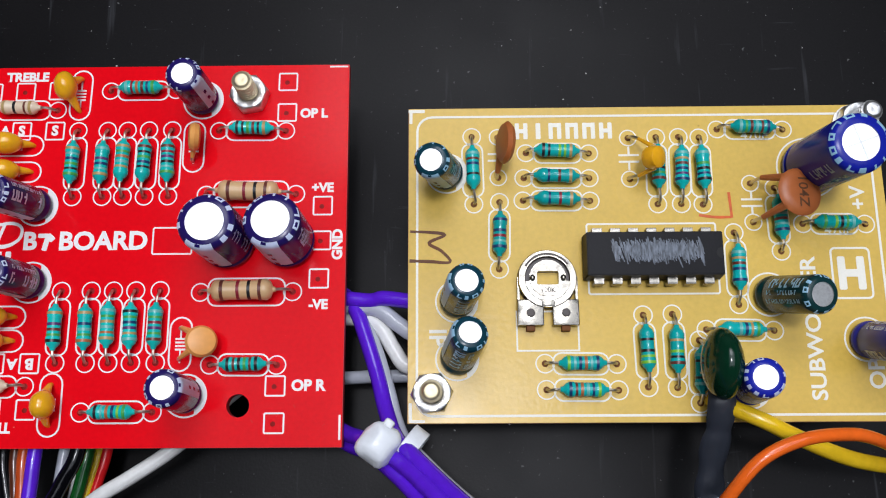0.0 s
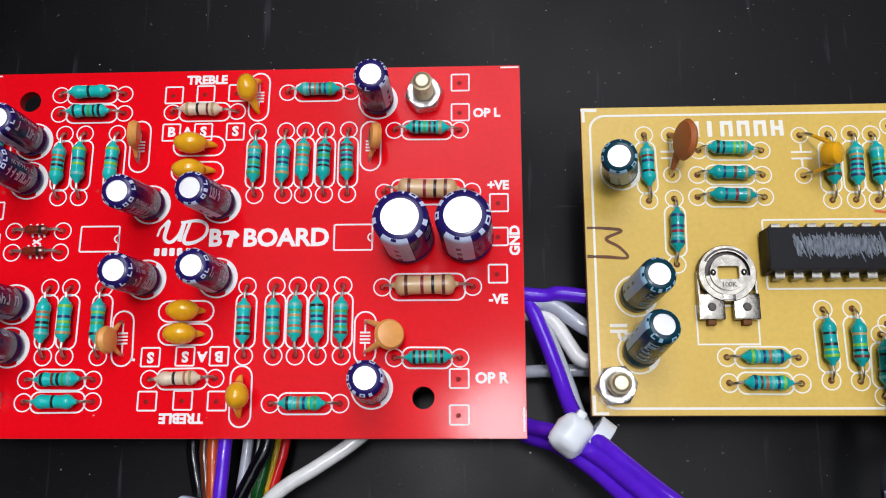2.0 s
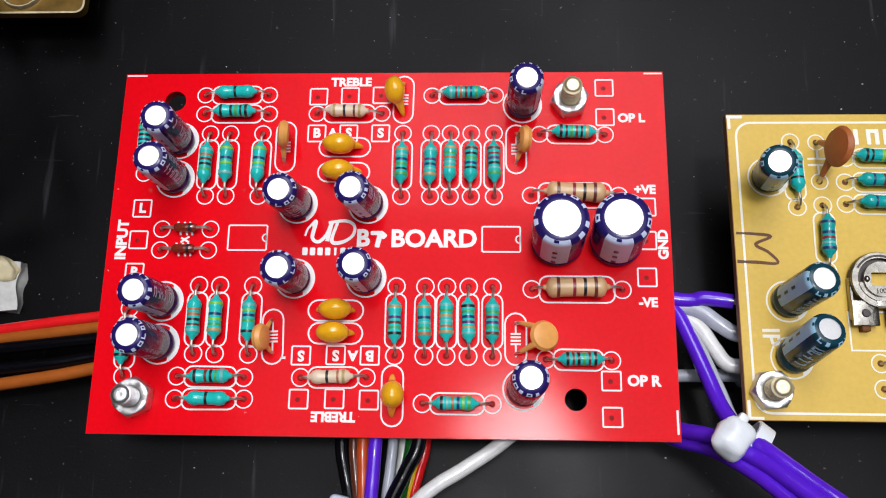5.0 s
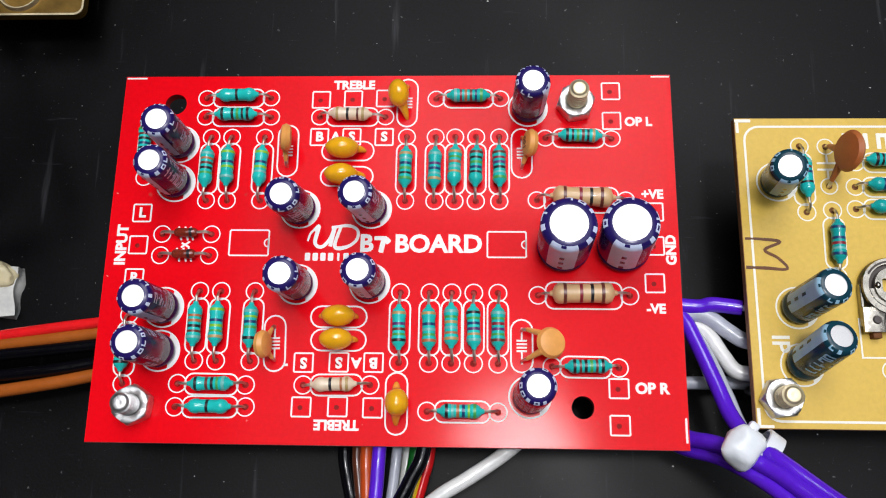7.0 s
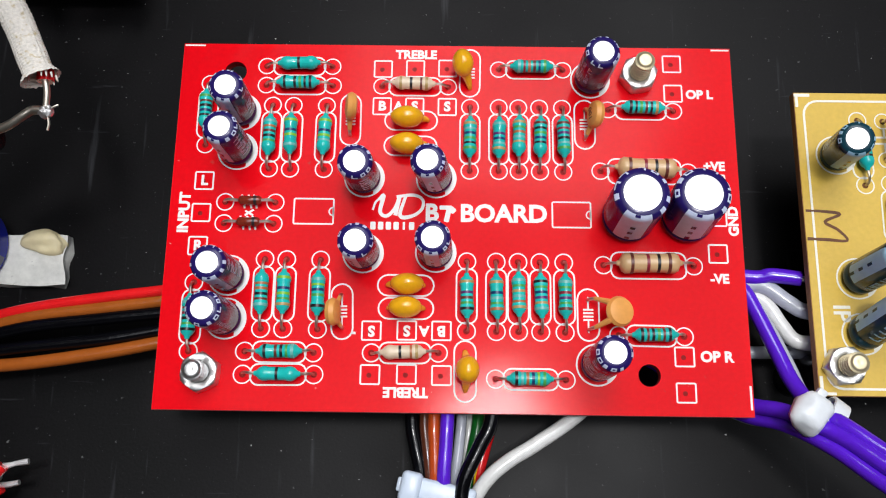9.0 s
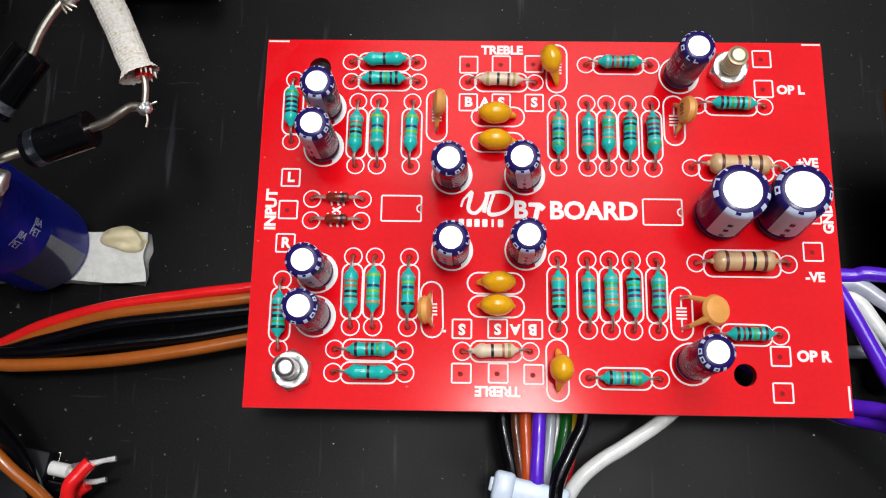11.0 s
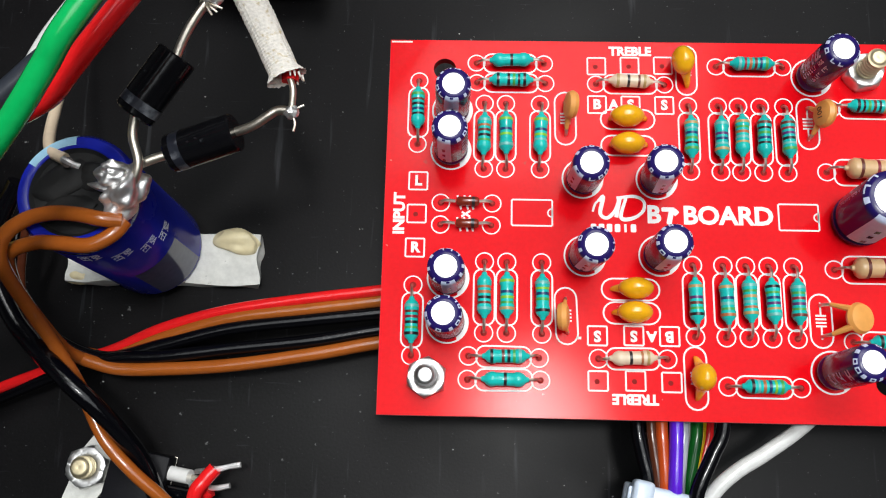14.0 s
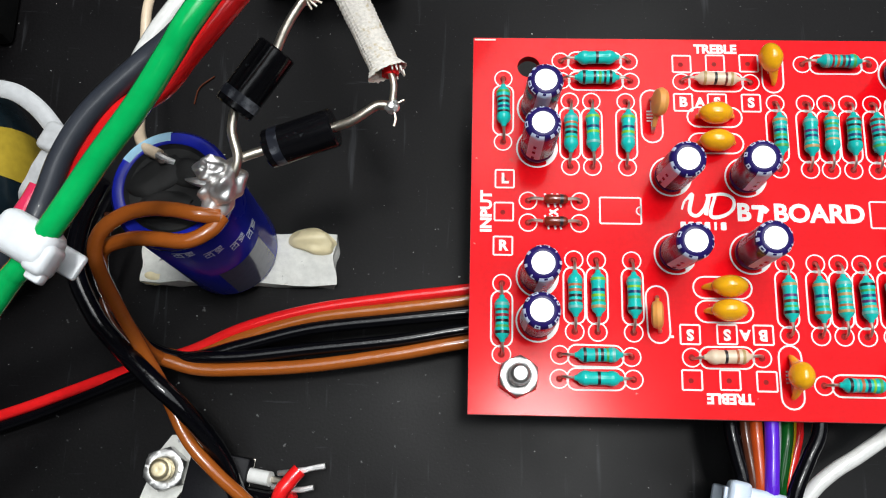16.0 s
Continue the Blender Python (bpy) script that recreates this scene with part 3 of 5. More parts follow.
def electrolytic(board_ob, base, top, r, sleeve, printing, label, stripe=270.0, score=False, cap_mat=None, ring=True, fill=0.0, group="electrolytic capacitors on the boards"):
    base, top = Vector(base), Vector(top)
    h = (top - base).length
    if ring:
        ink(board_ob, ("cap_ring", r), lambda: outline(ngon(r + 0.45, 32), 0.24), base.x, base.y, name="part_outline")
        if r < 3:
            ink(board_ob, ("cap_half", r), lambda: plate(ngon(r + 0.4, 20, -62, 62), 0, 0.045), base.x, base.y, fill, name="polarity_fill")
    ob = thing("electrolytic_capacitor", stand(base, top), label, "capacitor", group)
    edge = min(0.55, r * 0.2)
    face = r * (0.64 if r < 3 or score else 0.70)
    prof = [(r * 0.80, 0.15), (r * 0.97, 0.25), (r, 0.6), (r, 1.3), (r * 0.93, 1.6), (r * 0.93, 1.9), (r, 2.2), (r, h - edge * 1.9), (r * 0.975, h - edge * 1.1),
            (r * 0.91, h - edge * 0.45), (r * 0.82, h - edge * 0.08), (face - 0.03 * r, h + 0.03)]
    key = ("sleeve", round(r, 2), round(h, 1), sleeve.name)
    put("sleeve", shared(key, lambda: lathe(prof, 32), sleeve), sleeve, ob)
    metal = cap_mat or ALUMINIUM
    put("metal_top", shared(("metal_top", round(r, 2), round(h, 1), metal.name), lambda: lathe([(face, h - 0.02), (face - 0.03, h - 0.09), (0, h - 0.08)], 28), metal), metal, ob, "bare aluminium top")
    put("rubber_bung", shared(("rubber_bung", round(r, 2)), lambda: lathe([(0, 0.0), (r * 0.82, 0.0), (r * 0.82, 0.4), (0, 0.4)], 20), RUBBER), RUBBER, ob)
    a = stripe
    half = 24 if r < 3 and sleeve is not PETROL else 31
    part("polarity_stripe", lathe(prof[6:11], 10, a - half, a + half, 0.03), printing, ob, "pale polarity stripe")
    part("rim_mark", lathe(prof[9:11], 3, a - 7, a + 5, 0.06), sleeve, ob)
    for k in range(3):
        z = h * (0.24 + 0.2 * k)
        part("minus_mark", lathe([(r, z - 0.4), (r, z + 0.65)], 4, a - 5, a + 5, 0.06), sleeve, ob)
    part("side_print", side_print(r, h, a), printing, ob, "pale unreadable sleeve print")
    part("rim_print", rim_print(prof[8:11], a, half), printing, ob, "pale print round the rim")
    if score:
        for rz in (20, 110):
            part("score_line", box(-r * 0.6, r * 0.6, -0.09, 0.09, h - 0.09, h - 0.035), DULL_ALUMINIUM, ob, at=xyz(0, 0, 0, rz))
    for s in (-1, 1):
        part("lead", tube([(0, s * r * 0.45, 0.3), (0, s * r * 0.45, -2.2)], 0.26, 8, 1), TIN, ob)
    return ob


INDIGO_LABEL = "small indigo sleeved electrolytic capacitor with bright metal top"
for bx, by, tx, ty, tz, stripe in ((-75.5, -11.2, -75.2, -11.7, 29.2, 265), (-75.6, -17.5, -75.6, -17.9, 29.2, 250), (-56.2, -21.6, -56.5, -23.0, 29.7, 215), (-45.4, -21.6, -46.5, -22.5, 29.2, 272),
                                   (-56.0, -33.2, -56.0, -34.2, 29.7, 250), (-45.3, -33.0, -45.6, -33.5, 29.1, 265), (-75.6, -36.8, -75.7, -37.4, 29.4, 280), (-75.6, -43.2, -75.9, -43.6, 29.4, 200),
                                   (-21.9, -5.3, -21.7, -5.9, 29.1, 330), (-22.0, -49.2, -21.5, -48.8, 29.5, 10)):
    electrolytic(RED, (bx, by, RED_TOP + 0.1), (tx, ty, tz), 2.5, INDIGO, PALE_PRINT, INDIGO_LABEL, stripe)
for bx, tx, ty, tz in ((-16.9, -17.2, -27.2, 30.0), (-8.2, -8.7, -26.8, 29.2)):
    electrolytic(RED, (bx, -27.4, RED_TOP + 0.1), (tx, ty, tz), 3.9, INDIGO, PALE_PRINT, "large indigo sleeved electrolytic capacitor standing beside its twin", 258, ring=False)
PETROL_LABEL = "petrol blue sleeved electrolytic capacitor with bright metal top"
electrolytic(YEL, (14.6, -17.4, YEL_TOP + 0.1), (12.6, -19.0, 29.9), 2.5, PETROL, PALE_BLUE_PRINT, PETROL_LABEL, 265)
electrolytic(YEL, (15.9, -36.3, YEL_TOP + 0.1), (17.2, -35.3, 29.6), 2.5, PETROL, PALE_BLUE_PRINT, PETROL_LABEL, 185)
electrolytic(YEL, (15.9, -44.4, YEL_TOP + 0.1), (17.6, -41.9, 28.8), 2.5, PETROL, PALE_BLUE_PRINT, PETROL_LABEL, 165)
electrolytic(YEL, (55.9, -48.4, YEL_TOP + 0.1), (54.7, -47.9, 29.3), 2.6, ROYAL, PALE_PRINT, "short royal blue electrolytic capacitor with dull metal top", 315, cap_mat=DULL_ALUMINIUM)
electrolytic(YEL, (59.9, -35.6, YEL_TOP + 0.1), (62.6, -37.5, 29.9), 2.6, DARKGREEN, PALE_BLUE_PRINT, "dark green electrolytic capacitor leaning slightly", 300, cap_mat=DULL_ALUMINIUM)
electrolytic(YEL, (72.8, -42.0, YEL_TOP + 0.1), (73.6, -44.0, 30.0), 2.6, ROYAL, PALE_PRINT, "royal blue electrolytic capacitor near the board edge", 20, cap_mat=DULL_ALUMINIUM)
electrolytic(YEL, (67.0, -17.0, YEL_TOP + 0.1), (67.2, -18.9, 35.0), 4.0, ROYAL, PALE_BLUE_PRINT, "large royal blue electrolytic capacitor standing by the edge with scored top", 20, score=True)


# ---- dipped and disc capacitors ----
def slot_mark(parent, x1, y1, x2, y2, r=1.55):
    d = math.hypot(x2 - x1, y2 - y1)
    rz = math.degrees(math.atan2(y2 - y1, x2 - x1))
    ink(parent, ("slotmark", round(d, 1), r), lambda: outline(slot_loop(d, r), 0.24), (x1 + x2) / 2, (y1 + y2) / 2, rz, name="part_outline")
    c, s = math.cos(radians(rz)), math.sin(radians(rz))
    mx, my = (x1 + x2) / 2, (y1 + y2) / 2
    for k in (-0.75, -0.25, 0.25, 0.75):
        bar(parent, mx + c * k, my + s * k, 0.26, 1.5, rz)
    for k in (-1.7, 1.7):
        bar(parent, mx + c * k, my + s * k, 1.9, 0.24, rz)


def dipped(parent, top, p1, p2, centre, size, material, label, spin=0.0, tilt=0.0, name="film_capacitor", category="capacitor"):
    """A lacquer-dipped blob over two leads."""
    cx, cy, cz = centre
    ob = thing(name, xyz(cx, cy, top), label, category, "dipped capacitors on the boards")
    z = cz - top
    part("body", stretch_ball(*size, rough=0.08, seed=cx, scale=0.9), material, ob, at=pose(0, 0, z, tilt, 0, spin))
    for px, py in (p1, p2):
        dx, dy = px - cx, py - cy
        k = 0.55
        part("lead", tube([(dx * 0.12, dy * 0.3, z * 0.95), (dx * k, dy * k, z * 0.62), (dx, dy, 0.25), (dx, dy, -1.9)], 0.85, 10, 6, taper=lambda u: 1.35 - 1.0 * min(1, u * 1.4)), material, ob, "lacquer running down the lead")
    return ob


AMBER = "glossy amber yellow dipped film capacitor"
for (x1, y1, x2, y2), centre, size, spin, tilt in (
        ((-40.4, -0.4, -40.5, -8.3), (-41.6, -4.0, 20.9), (1.6, 2.2, 2.0), 8, 0), ((-53.4, -12.3, -45.4, -12.3), (-49.9, -12.7, 20.6), (2.5, 1.6, 1.95), 0, 0),
        ((-53.4, -16.4, -45.4, -16.4), (-49.9, -16.9, 20.6), (2.5, 1.6, 1.95), 0, 0), ((-53.7, -38.0, -45.5, -38.0), (-49.3, -38.2, 20.6), (2.5, 1.55, 1.9), 0, 0),
        ((-53.5, -41.4, -45.5, -41.4), (-49.5, -41.6, 20.6), (2.5, 1.55, 1.9), 0, 0), ((-40.9, -46.0, -40.8, -54.7), (-40.5, -50.4, 21.0), (1.65, 1.95, 1.95), 0, 0)):
    slot_mark(RED, x1, y1, x2, y2)
    ux, uy = (x2 - x1) / 8.2, (y2 - y1) / 8.2
    dipped(RED, RED_TOP, (x1 + ux * 1.5, y1 + uy * 1.5), (x2 - ux * 1.5, y2 - uy * 1.5), centre, size, ORANGE_DIP, AMBER, spin, tilt)


def disc_capacitor(parent, top, p1, p2, centre, r, thick, material, label, lean, heading, mark=""):
    """A ceramic disc on two wire legs; lean tips it from upright about the line of its legs."""
    cx, cy, cz = centre
    ob = thing("disc_capacitor", xyz(cx, cy, top), label, "capacitor", "disc capacitors on the boards")
    z = cz - top
    turn = pose(0, 0, z, 0, 0, heading) @ pose(0, 0, 0, 90 - lean, 0, 0)
    prof = [(0, -thick), (r * 0.55, -thick * 0.97), (r * 0.86, -thick * 0.72), (r, 0), (r * 0.86, thick * 0.72), (r * 0.55, thick * 0.97), (0, thick)]
    body = part("body", lathe(prof, 28), material, ob, at=turn)
    if mark:
        part("print", lettering(mark, r * 0.62, 0.01), DISC_PRINT, body, "dark printed value", at=pose(0, 0, thick, 0, 0, 180))
    inv = turn.inverted()
    for px, py in (p1, p2):
        dx, dy = px - cx, py - cy
        local = inv @ Vector((dx, dy, 0.3))
        flat = Vector((local.x, local.y, 0)).normalized() * r * 0.8
        start = turn @ flat
        out = turn @ (Vector((local.x, local.y, 0)).normalized() * r * 1.25)
        out = out.lerp(Vector((dx, dy, 0.8)), 0.66)
        part("lead_skirt", tube([start, start.lerp(out, 0.5), out], min(r * 0.2, 0.55), 8, 4, taper=lambda u: 1.15 - 0.45 * u), material, ob, "lacquer running down the lead")
        part("lead", tube([out, (out.x * 0.35 + dx * 0.65, out.y * 0.35 + dy * 0.65, out.z * 0.55 + 0.2), (dx, dy, 0.2), (dx, dy, -1.9)], 0.26, 8, 6), TIN, ob, "tinned wire lead")
    return ob


for (x1, y1, x2, y2), centre, r, lean, heading, mark in (
        ((-58.7, -8.1, -58.6, -16.4), (-58.2, -11.6, 21.8), 2.1, 12, -90, ""), ((-22.9, -8.7, -22.9, -16.6), (-21.8, -12.4, 21.6), 2.1, 17, -90, "100"),
        ((-58.9, -37.9, -58.6, -46.0), (-59.6, -42.6, 21.6), 2.0, 12, 90, ""), ((-23.1, -38.2, -23.1, -45.8), (-19.2, -42.0, 21.4), 2.2, 68, 90, "")):
    slot_mark(RED, x1, y1, x2, y2)
    disc_capacitor(RED, RED_TOP, (x1, y1 - 1.6), (x2, y2 + 1.6), centre, r, 0.85, TAN_DISC, "matt tan ceramic disc capacitor on wire legs", lean, heading, mark)
disc_capacitor(YEL, YEL_TOP, (22.1, -12.0), (21.9, -18.2), (22.9, -14.9, 24.8), 3.0, 0.75, RUST_DISC, "rust brown ceramic disc capacitor standing on edge", 17, -90)
disc_capacitor(YEL, YEL_TOP, (41.2, -12.2), (41.0, -18.5), (43.6, -16.9, 23.8), 1.75, 1.3, ORANGE_DIP, "small round orange capacitor over a resistor", 50, 75)
disc_capacitor(YEL, YEL_TOP, (58.6, -19.3), (58.3, -25.1), (63.2, -22.3, 24.4), 3.4, 0.75, RUST_DISC, "rust brown ceramic disc capacitor lying flat with printed value", 74, 90, "104Z")
for x, y1, y2 in ((22.1, -11.9, -18.1), (41.2, -12.2, -18.5), (58.5, -19.3, -25.1)):
    for y in (y1, y2):
        pad_ring(YEL, x, y, 1.2)
    my = (y1 + y2) / 2
    for s in (-1, 1):
        bar(YEL, x, my + s * 0.5, 3.0, 0.3)
        bar(YEL, x, my + s * 1.15, 0.3, 1.3)

# dark green film capacitor with its sleeved leads running off the board
film = thing("film_capacitor", xyz(50.6, -45.8, YEL_TOP), "large glossy dark green dipped film capacitor standing on the board", "capacitor")
part("body", stretch_ball(2.6, 4.75, 4.6, 28, 20, 0.05, 3.0, 1.1), GREEN_FILM, film, at=pose(0, 0, 6.6, 14, 0, 0))
for s in (-1, 1):
    part("lead", tube([(s * 1.2, -0.5, 3.2), (s * 1.6, -1.0, 1.2), (s * 1.7, -1.2, -1.9)], 0.3, 8, 5), TIN, film)

# ---- chip and trimmer ----
chip = thing("integrated_circuit", xyz(43.3, -30.4, YEL_TOP), "black fourteen pin chip with its marking scratched off", "chip")
bm = box(-9.6, 9.6, -3.2, 3.2, 0.8, 4.1)
for v in bm.verts:
    k = 0.955 if v.co.z > 2 else 1.0
    v.co.x *= 0.5 + k / 2
    v.co.y *= k
bmesh.ops.bevel(bm, geom=bm.edges[:], offset=0.12, segments=2, affect="EDGES")
part("body", bm, EPOXY_BLACK, chip)
part("index_notch", plate(ngon(0.8, 12, 90, 270), 4.05, 4.12), RUBBER, chip, at=xyz(9.2, 0, 0))
bm = bmesh.new()
for k in range(620):
    x, y, length = random.gauss(0.4, 3.0), random.gauss(0.35, 0.5), random.uniform(0.8, 2.0)
    x = max(-5.6, min(6.3, x * 1.35))
    lean, w = random.uniform(0.15, 0.42), random.uniform(0.04, 0.10)
    y0, y1 = max(-2.1, y - length / 2), min(2.55, y + length / 2)
    z = 4.115 + 0.0002 * k
    bm.faces.new([bm.verts.new(p) for p in ((x - lean * (y0 - y) - w, y0, z), (x - lean * (y0 - y) + w, y0, z), (x - lean * (y1 - y) + w, y1, z), (x - lean * (y1 - y) - w, y1, z))])
part("scratched_face", bm, SCUFF, chip, "grey scratch marks from abrasion", smooth=False)
pin_key = ("pin",)


def pin_mesh():
    bm = box(-0.72, 0.72, -0.7, 0.12, 2.2, 2.5, 0.05, 1)
    for more in (box(-0.72, 0.72, -0.82, -0.55, 0.9, 2.45, 0.05, 1), box(-0.28, 0.28, -0.80, -0.57, -2.0, 1.0)):
        me = bpy.data.meshes.new("tmp")
        more.to_mesh(me)
        more.free()
        bm.from_mesh(me)
        bpy.data.meshes.remove(me)
    return bm


for k in range(7):
    for s in (-1, 1):
        put("pin", shared(pin_key, pin_mesh, PLATED), PLATED, chip, "" if k else "tinned chip pin", at=pose((k - 3) * 2.54, s * -3.2 if s > 0 else 3.2, 0, 0, 0, 0 if s > 0 else 180))
part("chip_outline", outline(round_rect(18.4, 10.2, 0.2, 1), 0.26), SILK_WARM, YEL, at=xyz(43.8, -30.3))

trim = thing("trimmer_potentiometer", xyz(28.6, -33.4, YEL_TOP), "round nickel plated preset trimmer with square solder tabs", "trimmer")
part("base", lathe([(0, 0.3), (4.1, 0.3), (4.2, 0.7), (4.1, 1.2), (0, 1.2)], 36), CARBON, trim, "dark carbon track base")
part("outer_ring", lathe([(3.1, 1.2), (4.05, 1.2), (4.15, 1.5), (4.0, 1.8), (3.2, 1.8), (3.1, 1.5)], 36), PLATED, trim)
# dark arc laid on the ring for the shade in its groove
part("wiper_arc", lathe([(3.35, 1.79), (3.4, 1.86), (3.62, 1.86), (3.67, 1.79)], 24, 35, 150), CARBON, trim)
part("wiper_plate", lathe([(2.4, 1.2), (2.5, 1.95), (3.15, 1.95), (3.25, 1.6)], 30, 188, 352), PLATED, trim)
for x in (-4.25, 3.85):
    part("side_strap", box(x, x + 0.4, -5.6, 0.4, 0.2, 1.25, 0.06, 1), PLATED, trim)
bm = bmesh.new()
rim = [bm.verts.new((x, y, 2.3)) for x, y in ngon(2.55, 28)]
slot = [bm.verts.new((x, y, 2.3)) for x, y in round_rect(3.0, 1.9, 0.25, 3)]
edges = [bm.edges.new((loop[i], loop[(i + 1) % len(loop)])) for loop in (rim, slot) for i in range(len(loop))]
bmesh.ops.triangle_fill(bm, edges=edges, use_beauty=True, normal=(0, 0, 1))
out = bmesh.ops.extrude_face_region(bm, geom=bm.faces[:])
bmesh.ops.translate(bm, verts=[g for g in out["geom"] if isinstance(g, bmesh.types.BMVert)], vec=(0, 0, -0.6))
bmesh.ops.recalc_face_normals(bm, faces=bm.faces)
part("rotor", bm, PLATED, trim, "slotted adjusting rotor")
part("print", lettering("100K", 1.0, 0.0), CARBON, trim, "dark stamped value", at=xyz(0, -1.75, 2.3))
part("slot_floor", box(-1.6, 1.6, -0.9, 0.9, 1.2, 1.35), YELLOW_MASK, trim)
for x in (-1, 1):
    part("wiper_bump", stretch_ball(0.4, 0.5, 0.35, 12, 8), PLATED, trim, at=xyz(2.15 * x, 0, 2.3))
for x in (-2.45, 2.45):
    tab = part("solder_tab", box(x - 1.85, x + 1.85, -6.6, -2.9, 1.0, 1.6, 0.16), PLATED, trim, "bright plated tab")
    part("rivet", lathe([(0, 0.28), (0.5, 0.24), (0.62, 0.0)], 16), CARBON, tab, at=xyz(x, -4.8, 1.6))
    part("leg", box(x - 0.6, x + 0.6, -7.3, -6.4, -1.8, 1.3, 0.1), PAD_BROWN, trim)
part("bridge", box(-0.9, 0.9, -3.9, -2.9, 1.0, 1.9, 0.1), PLATED, trim)
part("trimmer_outline", outline([(-4.3, 0), (-4.3, -5.5), (4.3, -5.5), (4.3, 0)], 0.24), SILK_WARM, YEL, at=xyz(28.6, -37.8))


# ---- bolts and nuts ----
def bolt(x, y, top, board_z, label, thread, r=1.5, nut_r=2.95, spin=0.0, lower=True, washer=False, tilt=0.0):
    ob = thing("bolt", pose(x, y, 0, tilt, 0, 0), label, "bolt", "bolts through the boards")
    prof, z = [(0, 0.0), (r, 0.0)], 0.2
    while z < top - 0.6:
        prof += [(r, z), (r, z + 0.12), (r * 0.68, z + 0.36), (r * 0.68, z + 0.44)]
        z += 0.68
    prof += [(r * 0.86, top - 0.45), (r * 0.70, top - 0.1), (r * 0.55, top), (r * 0.15, top - 0.12), (0, top - 0.12)]
    part("threaded_shaft", lathe(prof, 20), thread, ob)

    def nut(z0, h):
        """A hexagon whose upper corners are turned off to a round face."""
        bm = bmesh.new()
        flat = nut_r * math.cos(radians(30))
        rings = []
        for z, limit in ((z0, flat * 1.04), (z0 + 0.3, 99), (z0 + h - 0.55, 99), (z0 + h - 0.12, flat * 1.04), (z0 + h, flat * 0.97), (z0 + h, r * 1.12), (z0 + h - 0.12, r * 0.98)):
            ring = []
            for k in range(48):
                a = radians(k * 7.5 + spin)
                off = (a - radians(spin)) % radians(60) - radians(30)
                d = min(flat / math.cos(off), limit)
                ring.append(bm.verts.new((d * math.cos(a), d * math.sin(a), z)))
            rings.append(ring)
        for low, high in zip(rings, rings[1:]):
            for k in range(48):
                bm.faces.new((low[k], low[(k + 1) % 48], high[(k + 1) % 48], high[k]))
        bmesh.ops.recalc_face_normals(bm, faces=bm.faces)
        return bm

    part("nut", nut(board_z + (0.5 if washer else 0.02), 2.3), ZINC, ob, "hexagonal zinc plated nut")
    if washer:
        part("washer", lathe([(r, board_z), (nut_r * 1.05, board_z), (nut_r * 1.05, board_z + 0.45), (r, board_z + 0.45)], 28), ZINC, ob)
    if lower:
        part("spacer", lathe([(r, 0.0), (nut_r, 0.0), (nut_r, board_z - 1.62), (r, board_z - 1.62)], 24), BLACK_PVC, ob, "black spacer sleeve under the board")
    return ob


bolt(-14.7, -4.9, 24.6, RED_TOP, "yellow passivated bolt with zinc nut on red board", BRASSY, spin=10)
bolt(-78.3, -51.1, 24.0, RED_TOP, "steel bolt with zinc nut at the red board corner", ZINC, spin=25)
bolt(12.4, -49.1, 24.6, YEL_TOP, "steel bolt with zinc nut at the yellow board corner", BRASSY, spin=5)
bolt(74.2, -10.6, 25.5, YEL_TOP, "steel bolt with zinc nut behind the blue capacitor", ZINC, spin=15, washer=True)

# ---- silkscreen ----
for x, y in ((-53.9, -3.8), (-48.9, -3.7), (-43.9, -3.6), (-53.9, -10.0), (-48.9, -10.0), (-43.9, -10.0), (-9.2, -2.5), (-9.2, -7.4), (-3.5, -21.9), (-3.6, -27.1), (-3.8, -32.7), (-9.5, -47.9),
             (-9.5, -53.0), (-80.3, -22.3), (-80.4, -27.3), (-80.5, -32.4), (-54.4, -51.0), (-49.2, -50.9), (-44.2, -51.0), (-54.4, -44.7), (-49.3, -44.6), (-44.3, -44.6)):
    pad_square(RED, x, y)
for text, x, y, size, rz in (("TREBLE", -48.8, -1.4, 1.95, 0), ("OP L", -5.2, -7.6, 1.95, 0), ("+VE", -3.6, -19.2, 1.9, 0), ("GND", -1.2, -27.7, 2.0, 90), ("-VE", -3.8, -36.5, 1.9, 0),
                             ("OP R", -4.9, -47.9, 2.1, 0), ("INPUT", -82.9, -27.3, 2.2, 90), ("TREBLE", -49.3, -53.4, 1.95, 180), ("B", -53.9, -10.0, 2.1, 0), ("A", -51.4, -10.0, 2.0, 0),
                             ("S", -48.9, -10.0, 2.1, 0), ("S", -43.9, -10.0, 2.1, 0), ("S", -54.4, -44.7, 2.1, 180), ("S", -49.3, -44.6, 2.1, 180), ("A", -46.8, -44.6, 2.0, 180),
                             ("B", -44.3, -44.6, 2.1, 180), ("L", -80.3, -22.3, 2.1, 0), ("R", -80.5, -32.4, 2.1, 0), ("-", -57.0, -44.9, 2.0, 0)):
    word(RED, text, x, y, size, rz, 0.045)
word(RED, "BOARD", -35.3, -27.05, 3.75, 0, 0.035, 1.02)
word(RED, "B", -46.0, -27.0, 3.6, 0, 0.04)
